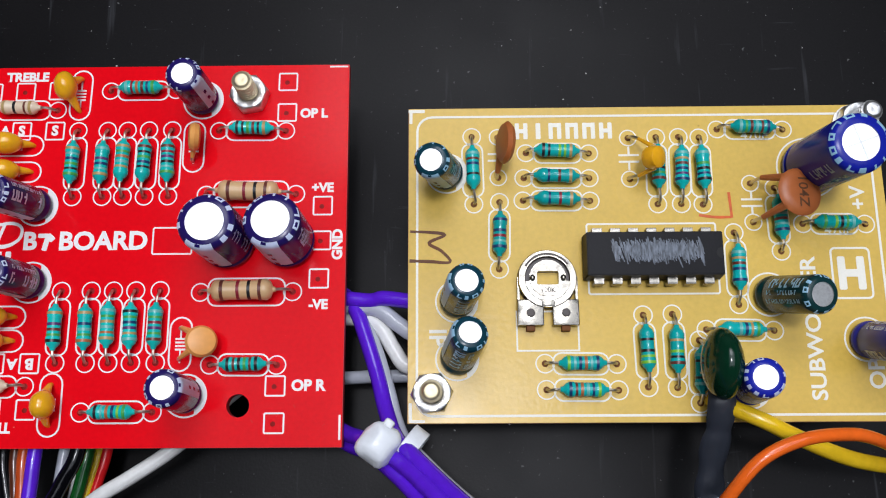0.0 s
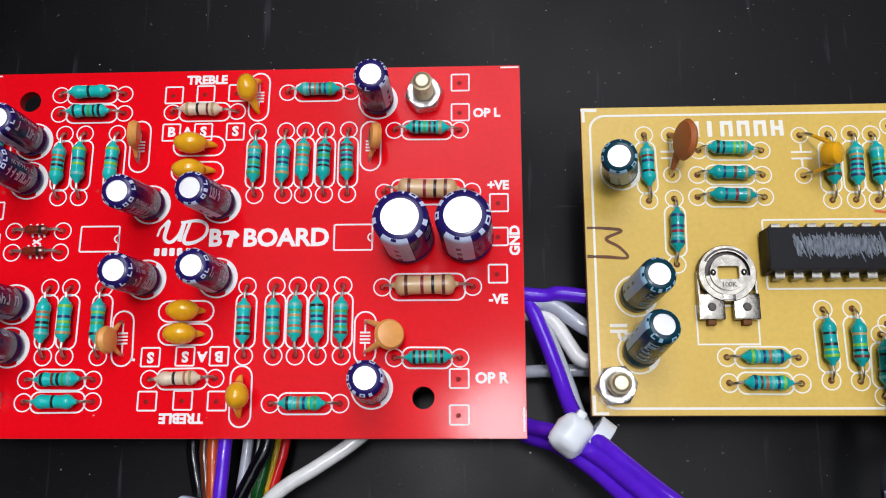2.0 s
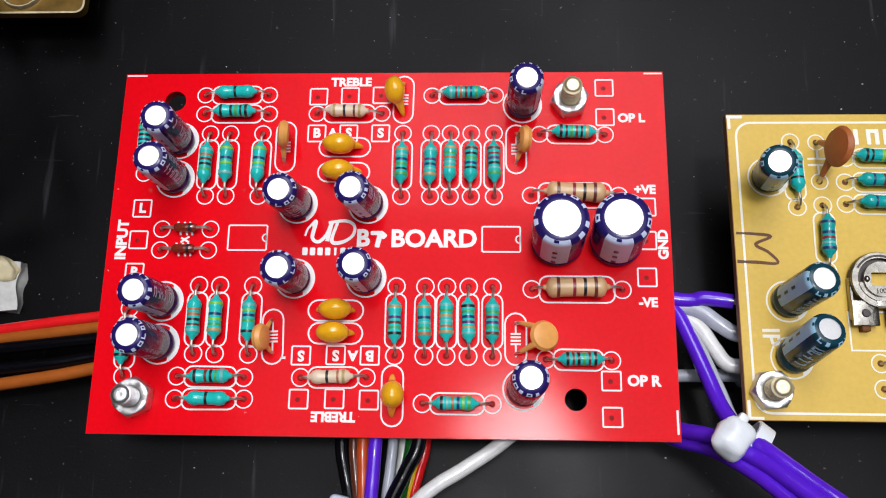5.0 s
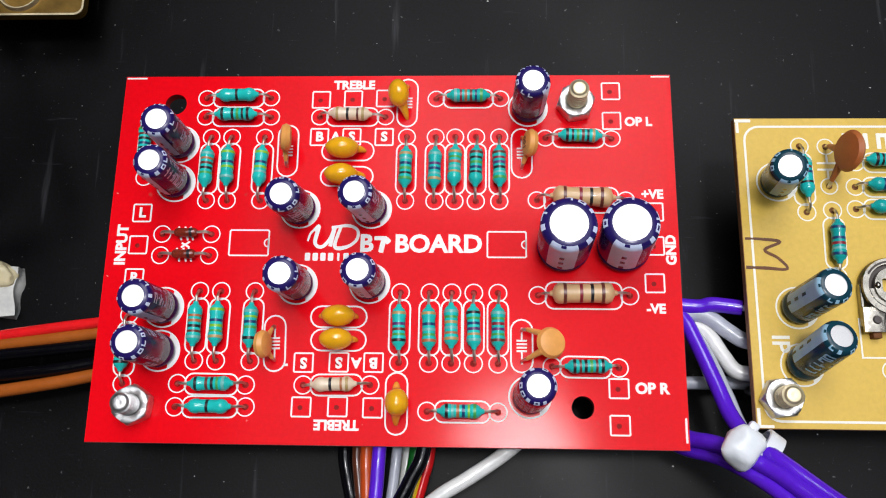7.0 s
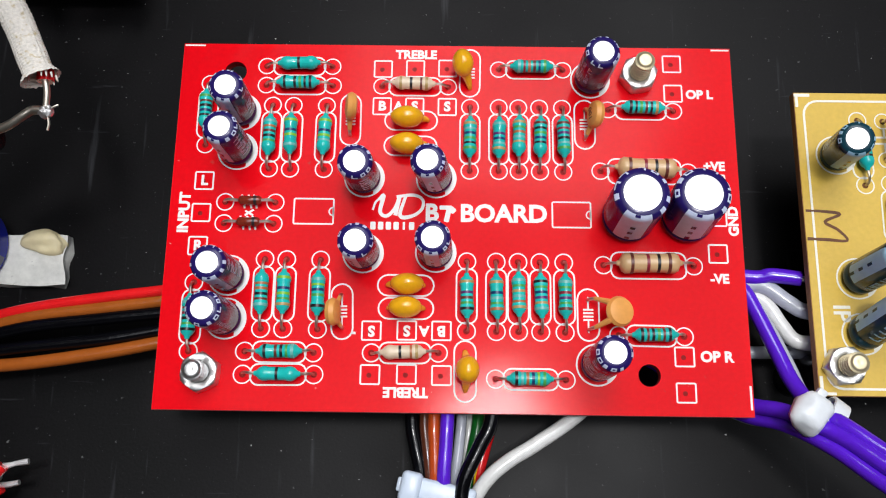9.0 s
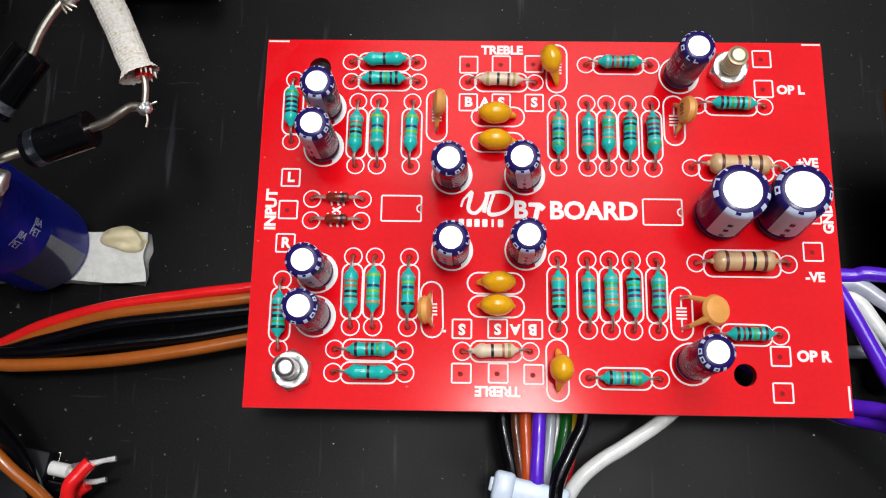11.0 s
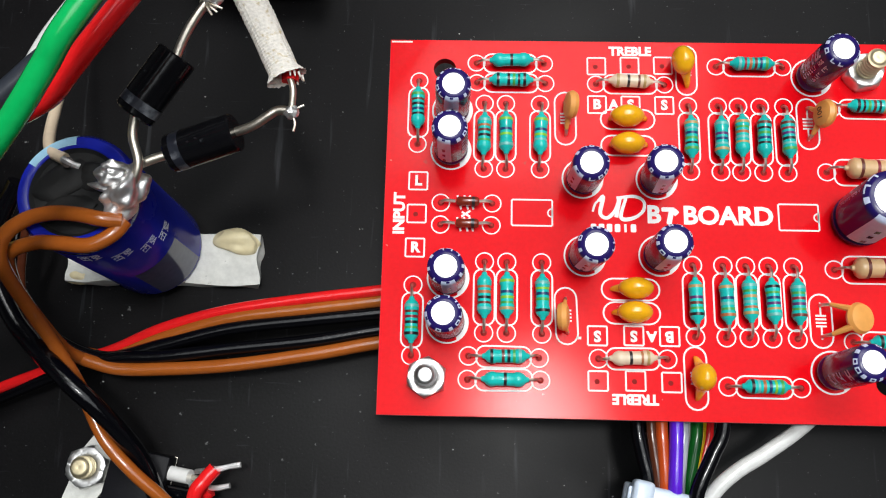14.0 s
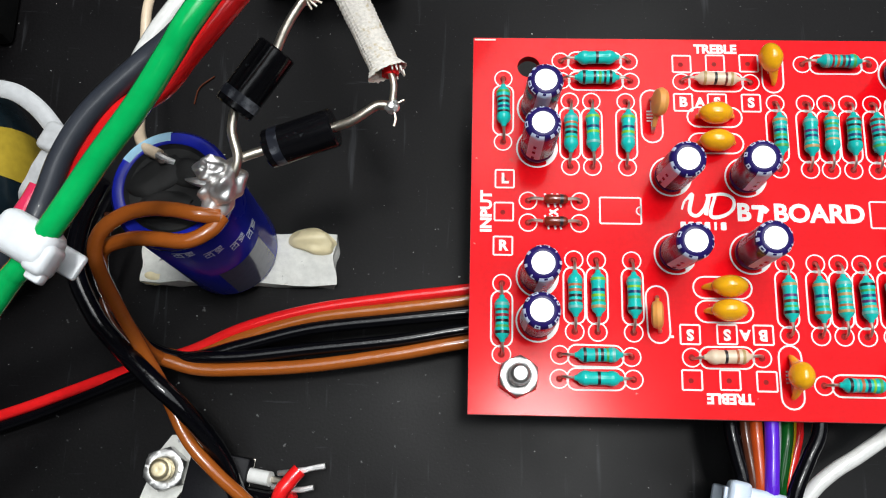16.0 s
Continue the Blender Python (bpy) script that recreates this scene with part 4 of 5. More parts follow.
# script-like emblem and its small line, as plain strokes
for pts, w in (([(-53.9, -25.0), (-53.2, -24.3), (-53.7, -26.8), (-52.7, -27.5), (-51.5, -26.3), (-50.8, -24.4), (-51.4, -27.4)], 0.55),
               ([(-49.9, -24.3), (-50.7, -27.4), (-49.0, -27.5), (-47.5, -26.4), (-47.4, -24.9), (-48.8, -24.2), (-51.3, -24.5)], 0.5), ([(-54.8, -26.6), (-54.4, -25.4), (-53.6, -24.6)], 0.3)):
    stroke(RED, "emblem_stroke", pts, w, SILK, "white emblem stroke")
for k in range(6):
    bar(RED, -54.7 + k * 1.15, -29.0, 0.8 if k != 4 else 0.35, 1.2)
bar(RED, -43.9, -26.1, 1.9, 0.65)
bar(RED, -43.6, -27.2, 0.75, 2.3, -12, 0.012)
bar(RED, -42.9, -26.5, 0.9, 0.9, 45, 0.024)
for x, y, w in ((-63.6, -26.9, 5.9), (-25.2, -27.0, 5.7)):
    part("chip_outline", outline(round_rect(w, 3.9, 0.15, 1), 0.24), SILK, RED, at=xyz(x, y))
    part("chip_outline", outline(ngon(0.6, 10, 90, 270), 0.2), SILK, RED, at=xyz(x + w / 2 - 0.05, y))
for x, y, w, h in ((-83.4, -0.1, 3.2, 0.25), (-1.6, -0.1, 2.8, 0.25), (-0.4, -53.6, 0.3, 3.4)):
    bar(RED, x, y, w, h)
# border, marks and words of the yellow board
part("border_line", outline(round_rect(65.9, 43.5, 2.2, 5), 0.34), SILK_WARM, YEL, at=xyz(43.25, -30.45))
for x, y, w, h in ((10.2, -7.75, 2.4, 0.5), (9.35, -8.6, 0.45, 2.2), (9.4, -51.6, 0.45, 2.4), (10.3, -52.9, 2.2, 0.4)):
    bar(YEL, x, y, w, h, 0, 0.012 if h > w else 0.0)
for k in range(6):
    x = 25.6 + k * 2.48
    if k == 1:
        bar(YEL, x, -11.0, 0.7, 2.5)
    else:
        for dx in (-0.62, 0.62):
            bar(YEL, x + dx, -11.0, 0.62, 2.5)
        bar(YEL, x, -11.0 + (0.9 if k in (2, 3, 4) else 0.0), 1.2, 0.62, 0, 0.012)
for text, x, y, size, rz in (("IP", 13.1, -41.4, 3.4, -90), ("OP", 73.8, -46.8, 3.1, 90), ("+V", 73.8, -21.6, 3.0, 90)):
    word(YEL, text, x, y, size, rz, 0.02)
word(YEL, "SUBWOOFER", 65.7, -40.3, 3.0, 90, 0.02, 1.12)
part("emblem_frame", outline(round_rect(5.4, 7.2, 0.6, 3), 0.3), SILK_WARM, YEL, at=xyz(71.7, -32.6))
for dx in (-1.35, 1.35):
    bar(YEL, 71.7 + dx, -32.6, 1.1, 4.8)
bar(YEL, 71.7, -32.6, 2.4, 1.1, 0, 0.012)
stroke(YEL, "marker_stroke", [(9.3, -26.1), (11.8, -26.2), (14.3, -26.6), (12.0, -27.8), (13.8, -29.0), (15.0, -30.6), (12.0, -30.5), (9.2, -30.4)], 0.45, PEN_BROWN, "brown hand drawn marker stroke")
stroke(YEL, "marker_stroke", [(55.3, -20.6), (55.4, -22.5), (55.5, -24.4)], 0.4, PEN_ORANGE, "orange hand drawn marker stroke")
stroke(YEL, "marker_stroke", [(55.4, -24.3), (53.2, -24.3), (50.8, -24.0)], 0.4, PEN_ORANGE, "orange hand drawn marker stroke")


# ---- wires ----
def wire(points, r, material, label, group="", name="wire", bare=None, per=8, flat=1.0, wobble=0.0):
    ob = thing(name, xyz(*points[0]), label, "wire", group)
    o = Vector(points[0])
    part("insulation", tube([Vector(p) - o for p in points], r, 12, per, flat=flat, wobble=wobble), material, ob)
    for end in bare or ():
        part("bare_end", tube([Vector(p) - o for p in end], 0.45, 8, 5, wobble=0.3), SOLDER, ob, "bare tinned strands")
    return ob


BETWEEN = "audio wires between the boards"
wire([(-9, -33.5, 12.5), (2.2, -35.2, 13.5), (5.2, -35.0, 14.2), (9.3, -35.6, 14.8)], 1.15, PURPLE, "purple insulated wire soldered under the yellow board", BETWEEN, bare=[[(9.2, -35.6, 14.8), (11.5, -35.8, 15.2), (13, -36, 17.0)]])
wire([(-9, -35, 11), (1.0, -36.0, 12.5), (4.5, -36.6, 13.2), (7.5, -38.9, 13.6), (10.0, -40.4, 14.0), (14, -41, 16.8)], 1.2, GREY, "grey insulated wire running under the yellow board", BETWEEN)
wire([(-9, -37, 9.5), (1.0, -37.6, 11.5), (4.4, -38.9, 12.5), (6.6, -42.3, 12.8), (8.2, -44.6, 13.2), (10.6, -45.2, 13.8), (15, -46, 16.8)], 1.15, WHITE_PVC, "white insulated wire running under the yellow board", BETWEEN)
wire([(-16, -40, 5), (-4, -45.5, 7), (3.5, -46.0, 9), (11.5, -46.0, 9), (24, -47, 5)], 1.0, GREY, "grey insulated wire low between the boards", BETWEEN)
TRUNK = "purple and grey wires through the cable tie"
wire([(-8, -30, 9), (-1.2, -33.8, 11.5), (1.2, -37.0, 13), (2.7, -40.8, 14), (4.6, -46.5, 15.4), (6.0, -51.5, 17.4), (7.6, -55.2, 20.6), (10.2, -57.6, 23.4), (14.4, -61.4, 26), (19.2, -65.4, 28.4), (30, -74, 31), (48, -88, 24), (70, -104, 2)], 1.15, PURPLE, "purple wire curving round the red board edge", TRUNK)
wire([(-7, -31, 8), (0.2, -35.0, 11), (2.6, -39.0, 12.8), (4.4, -43.0, 13.8), (6.2, -48.5, 15.4), (7.4, -52.7, 16.6), (8.8, -55.6, 18.6), (10.8, -57.6, 21.0), (14.8, -61.3, 23.4), (19.6, -65.2, 25.8), (30, -74, 27.6), (49, -86, 22), (71, -101, 2)], 0.95, GREY, "pale grey wire lying beside the purple one", TRUNK)
wire([(-20, -43, 5), (-7, -49.6, 9), (-0.5, -54.0, 14.2), (4.0, -55.6, 19.5), (9.2, -58.9, 23.6), (13.2, -62.4, 26.4), (17.8, -66.6, 29), (28, -75.4, 31), (46, -89, 24), (68, -105, 2)], 1.15, PURPLE, "purple wire coming from under the red board", TRUNK)
wire([(-20, -42, 6), (-7, -50.4, 8), (-0.5, -55.4, 13), (4.0, -57.2, 18.2), (8.2, -60.2, 22.6), (12.0, -63.8, 25.4), (16.4, -68.0, 28), (26, -77, 29), (44, -90, 22), (66, -106, 2)], 1.1, PURPLE, "purple wire lowest in the bundle", TRUNK)
wire([(-20, -42, 4), (-7, -49.6, 7), (-0.5, -55.4, 11.5), (4.4, -57.0, 16.4), (9.8, -58.6, 21.6), (14.2, -62.2, 24.2), (19.0, -66.2, 26.6), (29, -75, 28), (47, -88, 21), (69, -103, 2)], 0.95, GREY, "pale grey wire inside the bundle", TRUNK)

tie = thing("cable_tie", pose(6.8, -56.5, 21.2, 0, 0, -38), "milky white nylon cable tie round purple wires", "cable tie", "cable ties")
bm = box(-2.5, 2.5, -2.6, 2.6, -2.4, 2.2, 1.9, 5)
for v in bm.verts:
    v.co += v.normal * 0.7 * noise.noise(v.co * 0.5)
part("head", bm, NYLON, tie, at=xyz(-1.2, -0.4, 2.2))
bm = along_x(lathe([(2.9, -1.2), (3.25, -1.1), (3.25, 1.1), (2.9, 1.2), (2.75, 0)], 28))
part("strap", bm, NYLON, tie, at=xyz(2.0, 1.5, -1.3))
part("cut_tail", box(-2.6, -1.2, 1.6, 3.2, 2.4, 3.6, 0.35), NYLON, tie)

RIBBON = "rainbow ribbon wires under the red board"
for x0, x1, y1, z1, r, material, label in ((-48.4, -46.9, -65.0, 14.0, 1.05, BLACK_PVC, "black"), (-46.6, -45.7, -65.2, 14.5, 0.75, BROWN_PVC, "brown"), (-45.2, -44.9, -65.3, 14.8, 0.9, VERMILION, "orange"),
                                            (-43.3, -43.7, -65.6, 15.6, 1.0, PURPLE, "purple"), (-41.2, -42.0, -65.6, 11.0, 0.8, GREY, "grey"), (-39.9, -41.0, -65.8, 7.6, 0.85, WHITE_PVC, "white"),
                                            (-38.7, -40.2, -65.6, 8.6, 0.95, DARK_GREEN_PVC, "green"), (-37.6, -39.5, -65.8, 7.2, 0.8, YELLOW_PVC, "yellow"), (-36.6, -38.7, -66.0, 7.0, 0.85, RED_PVC, "red"),
                                            (-37.0, -41.0, -66.2, 16.4, 1.05, BLACK_PVC, "shiny black")):
    wire([(x0 + 0.6, -40, z1 - 3), (x0 + 0.3, -50, z1 - 0.6), (x0, -57.0, z1 + 0.3), (x0 * 0.55 + x1 * 0.45, -61.0, z1 + 0.3), (x1, y1, z1), (x1 + 0.3, -72, z1 - 2), (x1 + 3, -86, 4), (x1 + 8, -105, 1.2)], r, material, label + " insulated wire in a rainbow bundle", RIBBON)
# thin pale strand that stands in for the highlight along the black wire
wire([(-47.5, -58, 13), (-46.6, -61, 14.2), (-45.8, -64.0, 14.8), (-45.2, -68, 14)], 0.6, BLUE_NYLON, "pale blue wire in a rainbow bundle", RIBBON)
wire([(-4, -43, 10), (-15, -47.2, 12), (-23.8, -55.6, 13), (-30.3, -60.2, 13.6), (-34.4, -62.7, 13.8), (-37.5, -65.4, 13.6), (-39.6, -69, 12.5), (-41, -75, 9), (-43, -90, 2)], 1.08, WHITE_PVC, "thick white cable curving under the red board", RIBBON)
tie = thing("cable_tie", pose(-44.4, -66.6, 14.0, 0, 0, -12), "bluish white nylon cable tie round rainbow wires", "cable tie", "cable ties")
part("strap", box(-4.8, 5.4, -2.2, 1.0, 1.0, 2.6, 0.6, 3), BLUE_NYLON, tie)
part("strap_side", box(-4.6, 6.6, -2.1, 0.9, -9.6, -8.6, 0.4), BLUE_NYLON, tie)
part("head", box(-5.4, -2.4, -2.9, 1.5, 0.2, 3.1, 0.7, 3), BLUE_NYLON, tie)
part("cut_tail", box(-5.9, -5.1, -1.6, 0.4, 1.0, 2.0, 0.25), BLUE_NYLON, tie)

# wires leaving the yellow board
wire([(51.0, -48.5, 22.6), (51.0, -51.0, 22.4), (50.8, -54.5, 20.5), (50.3, -57.5, 19.0), (50.0, -61.5, 17.5), (50.2, -65, 15.5), (50.5, -70, 11)], 1.9, SLATE_PVC, "dark slate heat shrink sleeve over capacitor leads", "wires leaving the yellow board", name="sleeved_wire",
     flat=0.5, wobble=0.18)
wire([(49.7, -63.2, 17.6), (50.0, -66, 15.8), (51, -78, 6), (52, -90, 1.5)], 1.5, BLUE_NYLON, "pale blue wire end inside a dark sleeve", "wires leaving the yellow board")
wire([(50.2, -50.0, 19.6), (53.0, -51.6, 22.0), (56.5, -53.3, 23.0), (59.8, -54.9, 22.5), (65.8, -57.4, 21.5), (72, -58.8, 19), (84, -60, 12), (105, -62, 3)], 1.08, YELLOW_PVC, "bright yellow insulated wire over the board edge", "wires leaving the yellow board")
wire([(46, -74, 10), (48.2, -66, 23), (49.6, -62.3, 27.5), (53.2, -58.0, 29.5), (58.2, -55.7, 29.5), (63.8, -55.0, 28.5), (69, -55.6, 26.5), (80, -59, 18), (100, -64, 4)], 0.85, BRIGHT_ORANGE, "bright orange insulated wire arching past the board", "wires leaving the yellow board")

# ---- big reservoir capacitor with its diodes ----
can = thing("reservoir_capacitor", stand((-124.3, -29.6, 2.6), (-123.7, -29.4, 34.0)), "large royal blue reservoir capacitor standing on a white pad", "capacitor")
H, R = 31.4, 7.9
prof = [(R * 0.85, 0.0), (R, 0.6), (R, H - 3.6), (R * 0.95, H - 3.0), (R, H - 2.4), (R, H - 0.9), (R * 0.94, H - 0.1), (R * 0.80, H), (R * 0.76, H - 0.2)]
part("sleeve", lathe(prof, 48), ROYAL, can)
part("rubber_seal", lathe([(R * 0.77, H - 0.25), (R * 0.70, H - 0.7), (0, H - 0.6)], 36), RUBBER, can, "black rubber end seal")
part("polarity_stripe", lathe(prof[5:8], 10, 95, 150, 0.04), PALE_BLUE_PRINT, can, "pale blue polarity stripe")
part("polarity_stripe", lathe(prof[1:6], 8, 95, 150, 0.04), PALE_BLUE_PRINT, can)
for a, z in ((284, 27.0), (308, 24.0), (332, 21.0), (352, 18.5)):
    for text, da in (("J8A", 0), ("PET", -11)):
        turn = pose(0, 0, 0, 0, 0, a + da) @ pose(R + 0.04, 0, z, 0, 90, 0)
        part("print", lettering(text, 1.6), PALE_PRINT, can, at=turn)
# lighter grey patch paints the reflection low on the sleeve
part("label_patch", lathe([(R, 1.0), (R, 14.0)], 10, 288, 348, 0.05), mat("grey_reflection_film", (0.085, 0.09, 0.16), 0.12, vary=0.2, bump=0.1), can, "grey glossy label patch")
for x, y, rz, size in ((-1.9, 1.5, 35, (4.0, 2.3, 0.7)), (2.0, 2.2, -20, (2.8, 1.9, 0.6)), (-0.8, -2.2, 10, (3.6, 1.9, 0.6))):
    part("seal_flap", stretch_ball(*size, 20, 12, 0.22, x, 0.6), RUBBER, can, at=xyz(x, y, H - 0.6, rz))
part("vent_hole", lathe([(0, 0.05), (0.6, 0.05), (0.75, 0.0)], 14), CARBON, can, at=xyz(-1.2, 3.8, H + 0.35))

blob = thing("solder_joint", xyz(-116.6, -30.0, 34.0), "lumpy bright solder joint on the capacitor terminal", "solder")
bm = stretch_ball(2.4, 3.6, 2.9, 52, 40, 0.44, 7.0, 0.55)
part("lump", bm, SOLDER, blob, at=pose(0.2, 0.2, 1.4, 0, 0, -20))
part("lump", stretch_ball(2.0, 1.7, 2.0, 36, 26, 0.42, 4.0, 0.55), SOLDER, blob, at=xyz(-1.0, 1.8, 3.0))
part("spike", tube([(-0.8, 0.5, 2.2), (-3.0, 0.6, 2.6), (-4.4, 0.9, 2.4)], 0.9, 8, 5, taper=lambda u: 1.1 - 0.95 * u), SOLDER, blob)
part("terminal", tube([(-1.4, -2.0, -1.4), (-1.5, -1.2, 0.4), (-1.2, 0.2, 1.6)], 0.75, 8, 5), TIN, blob)


def rectifier(p0, p1, r, leads, label):
    p0, p1 = Vector(p0), Vector(p1)
    ob = thing("rectifier_diode", stand(p0, p1), label, "diode", "rectifier diodes on the capacitor")
    inv = ob.matrix_basis.copy()
    inv.translation = p0
    inv = inv.inverted()
    h = (p1 - p0).length
    part("body", lathe([(0, 0), (r * 0.93, 0), (r, 0.2), (r, h - 0.2), (r * 0.93, h), (0, h)], 28), DIODE_BLACK, ob)
    part("cathode_band", lathe([(r - 0.05, h * 0.10), (r + 0.02, h * 0.10), (r + 0.02, h * 0.24), (r - 0.05, h * 0.24)], 28), DIODE_BAND, ob, "faint grey cathode band")
    for pts in leads:
        part("lead", tube([inv @ Vector(p) for p in pts], 0.6, 10, 8), TIN, ob, "thick tinned wire lead")
    return ob


rectifier((-114.9, -20.8, 39.2), (-109.5, -13.5, 40.8), 2.6, [[(-114.6, -20.4, 39.3), (-115.0, -23.4, 38.6), (-114.2, -26.5, 38.0), (-114.8, -28.6, 37.2), (-116.2, -29.2, 36.2)],
          [(-109.8, -13.9, 40.7), (-108.8, -11.2, 41.1), (-107.6, -8.6, 41.2), (-106.2, -6.2, 41.0), (-104.5, -4.6, 40.5)]], "black rectifier diode with bent thick leads")
rectifier((-111.1, -24.7, 35.6), (-102.4, -22.2, 37.2), 2.5, [[(-110.7, -24.6, 35.7), (-113, -25.4, 35.8), (-115.2, -26.4, 35.8), (-117, -27.5, 35.6)],
          [(-102.8, -22.3, 37.1), (-100.2, -21.6, 37.9), (-98.4, -20.6, 38.4), (-97.0, -19.8, 38.6), (-95.4, -19.9, 38.7)]], "black rectifier diode lying level with thick leads")
joint = thing("solder_joint", xyz(-95.2, -20.0, 38.7), "small bright solder joint with stray strands", "solder")
part("lump", stretch_ball(0.95, 0.9, 0.9, 16, 12, 0.3, 1.0, 0.5), SOLDER, joint)
part("strand", tube([(0, 0, 0), (0.5, -1.4, -0.1), (0.3, -2.4, -0.4)], 0.16, 6, 5), TIN, joint)
part("strand", tube([(0, 0, 0), (1.0, 0.6, 0.1), (1.5, 0.9, 0.0)], 0.16, 6, 5), TIN, joint)
joint = thing("solder_joint", xyz(-106.4, -6.4, 41.0), "dull grey solder joint with frayed strands on a diode lead", "solder")
part("lump", stretch_ball(1.5, 1.2, 1.0, 18, 12, 0.35, 2.0, 0.5), SOLDER, joint, at=xyz(0.6, 0.5, 0, 40))
for dx, dy in ((1.6, -1.5), (2.2, -1.0), (1.0, -1.9), (-2.6, 1.8), (-2.0, 2.6)):
    part("strand", tube([(0, 0.2, 0.4), (dx * 0.5, dy * 0.6, 0.8), (dx, dy, 0.5)], 0.16, 6, 5), TIN, joint)
wire([(-95.6, -15.4, 39.8), (-95.0, -17.4, 39.6), (-95.2, -19.9, 38.8)], 0.42, TIN, "bare tinned wire from the braided sleeve")

sleeve = thing("braided_sleeve", xyz(-95.8, -16.0, 40.0), "white woven glass fibre sleeve with frayed end", "sleeve")
sl = [(0, 0, 0), (-1.6, 3.3, 0.2), (-3.4, 7.0, 0.3), (-6.5, 13.0, 1.0), (-11, 22, 0), (-18, 36, -8), (-24, 50, -22)]
bm = bmesh.new()
rows = smooth_path(sl, 40)
rings = []
for i, c in enumerate(rows):
    d = (rows[min(i + 1, len(rows) - 1)] - rows[max(i - 1, 0)]).normalized()
    side = d.cross(Vector((0, 0, 1))).normalized()
    up = side.cross(d)
    ring = []
    for k in range(44):
        a = 2 * math.pi * k / 44
        weave = 0.055 * math.sin(11 * a + i * 0.75) * math.sin(11 * a - i * 0.75)
        rr = 1.9 * (1 + weave) * (1.0 + 0.34 * max(0, 1 - i / 12) + 0.05 * noise.noise(c * 0.4))
        fray = -0.2 * abs(noise.noise(Vector((k * 0.6, 3, 1)))) * max(0, 1 - i / 2)
        ring.append(bm.verts.new(c + side * (rr * math.cos(a)) + up * (rr * 0.75 * math.sin(a)) + d * fray * 2))
    rings.append(ring)
for low, high in zip(rings, rings[1:]):
    for k in range(44):
        bm.faces.new((low[k], low[(k + 1) % 44], high[(k + 1) % 44], high[k]))
bmesh.ops.recalc_face_normals(bm, faces=bm.faces)
part("braid", bm, BRAID, sleeve)
for k in range(14):
    a = k * 0.45 + random.uniform(-0.15, 0.15)
    part("frayed_end", tube([(math.cos(a) * 1.9, 0.4 + math.sin(a) * 0.2, math.sin(a) * 1.4), (math.cos(a) * 2.1 + 0.1, -0.1 - random.uniform(0, 0.4), math.sin(a) * 1.5)], 0.16, 5, 4, taper=lambda u: 1.1 - 0.6 * u), BRAID, sleeve)
part("inner_wire", tube([(0.2, 1.4, -0.7), (0.3, -0.1, -0.8)], 1.1, 12, 4), RED_PVC, sleeve, "red wire inside the sleeve")

pad = thing("adhesive_pad", xyz(-126.0, -31.3, 0), "white self adhesive foam strip under the capacitor", "pad")
bm = box(-12.5, 19.0, -4.2, 4.2, 0, 2.5)
bmesh.ops.subdivide_edges(bm, edges=bm.edges[:], cuts=9, use_grid_fill=True)
for v in bm.verts:
    v.co += Vector((noise.noise(v.co * 0.35) * 0.7, noise.noise(v.co * 0.4 + Vector((9, 0, 0))) * 0.5, (noise.noise(v.co * 0.5) * 0.35 if v.co.z > 1 else 0)))
part("strip", bm, PAPER, pad)
part("glue_lump", stretch_ball(4.0, 2.2, 1.9, 40, 26, 0.35, 3.0, 0.8), GLUE, pad, "dried cream coloured glue", at=xyz(15.4, 2.8, 2.6, -12))
part("glue_lump", stretch_ball(2.6, 1.3, 1.3, 20, 12, 0.25, 2.0, 0.7), GLUE, pad, at=xyz(-10.4, -3.2, 1.4))

# ---- supply wires ----
SUPPLY = "supply wires to the red board"
wire([(-62, -33, 8), (-85, -36.9, 8.5), (-96.5, -38.4, 8.2), (-109.5, -40.5, 8), (-119.7, -43.4, 7.5), (-128, -47.0, 6.5), (-136.4, -49.6, 5.8), (-146.5, -53.3, 4.5), (-156.6, -56.8, 3), (-176, -63, 1.2)], 0.88, RED_PVC, "red insulated wire in a flat supply bundle", SUPPLY)
wire([(-62, -34.5, 7), (-85, -38.4, 7.8), (-96.5, -40.0, 7.8), (-109.4, -41.8, 7.8), (-119.6, -44.9, 7.4), (-127.4, -47.8, 6.4), (-131.5, -47.6, 6.6), (-134.5, -47.2, 6.2)], 1.0, ORANGE_PVC, "rust orange insulated wire in a supply bundle", SUPPLY)
wire([(-62, -37, 7), (-85, -40.3, 7.4), (-96.4, -41.7, 7.6), (-109.3, -43.4, 7.8), (-119.5, -46.1, 7.8), (-128, -48.3, 7.8), (-135, -46.2, 8.2), (-140, -41.5, 9), (-143.2, -35.0, 10), (-143.5, -26, 8), (-140, -14, 3)], 1.05, BLACK_PVC, "glossy black insulated wire in a supply bundle", SUPPLY)
wire([(-62, -39, 6.5), (-85, -42.8, 7.0), (-96.3, -44.9, 7.4), (-109.1, -46.5, 7.8), (-119.4, -47.9, 8.2), (-128, -48.5, 8.2), (-136.2, -50.8, 6.0), (-146.4, -54.6, 3.6), (-156.4, -58.3, 2.2), (-176, -65, 1.2)], 1.0, BLACK_PVC, "black insulated wire in a supply bundle", SUPPLY)
wire([(-62, -41, 6.5), (-85, -44.8, 7.2), (-96.2, -47.0, 7.4), (-108.9, -49.0, 7.6), (-119.2, -49.8, 7.8), (-126.1, -49.9, 8.2), (-131.4, -48.6, 9.0)], 1.05, ORANGE_PVC, "rust orange insulated wire lowest in the bundle", SUPPLY)
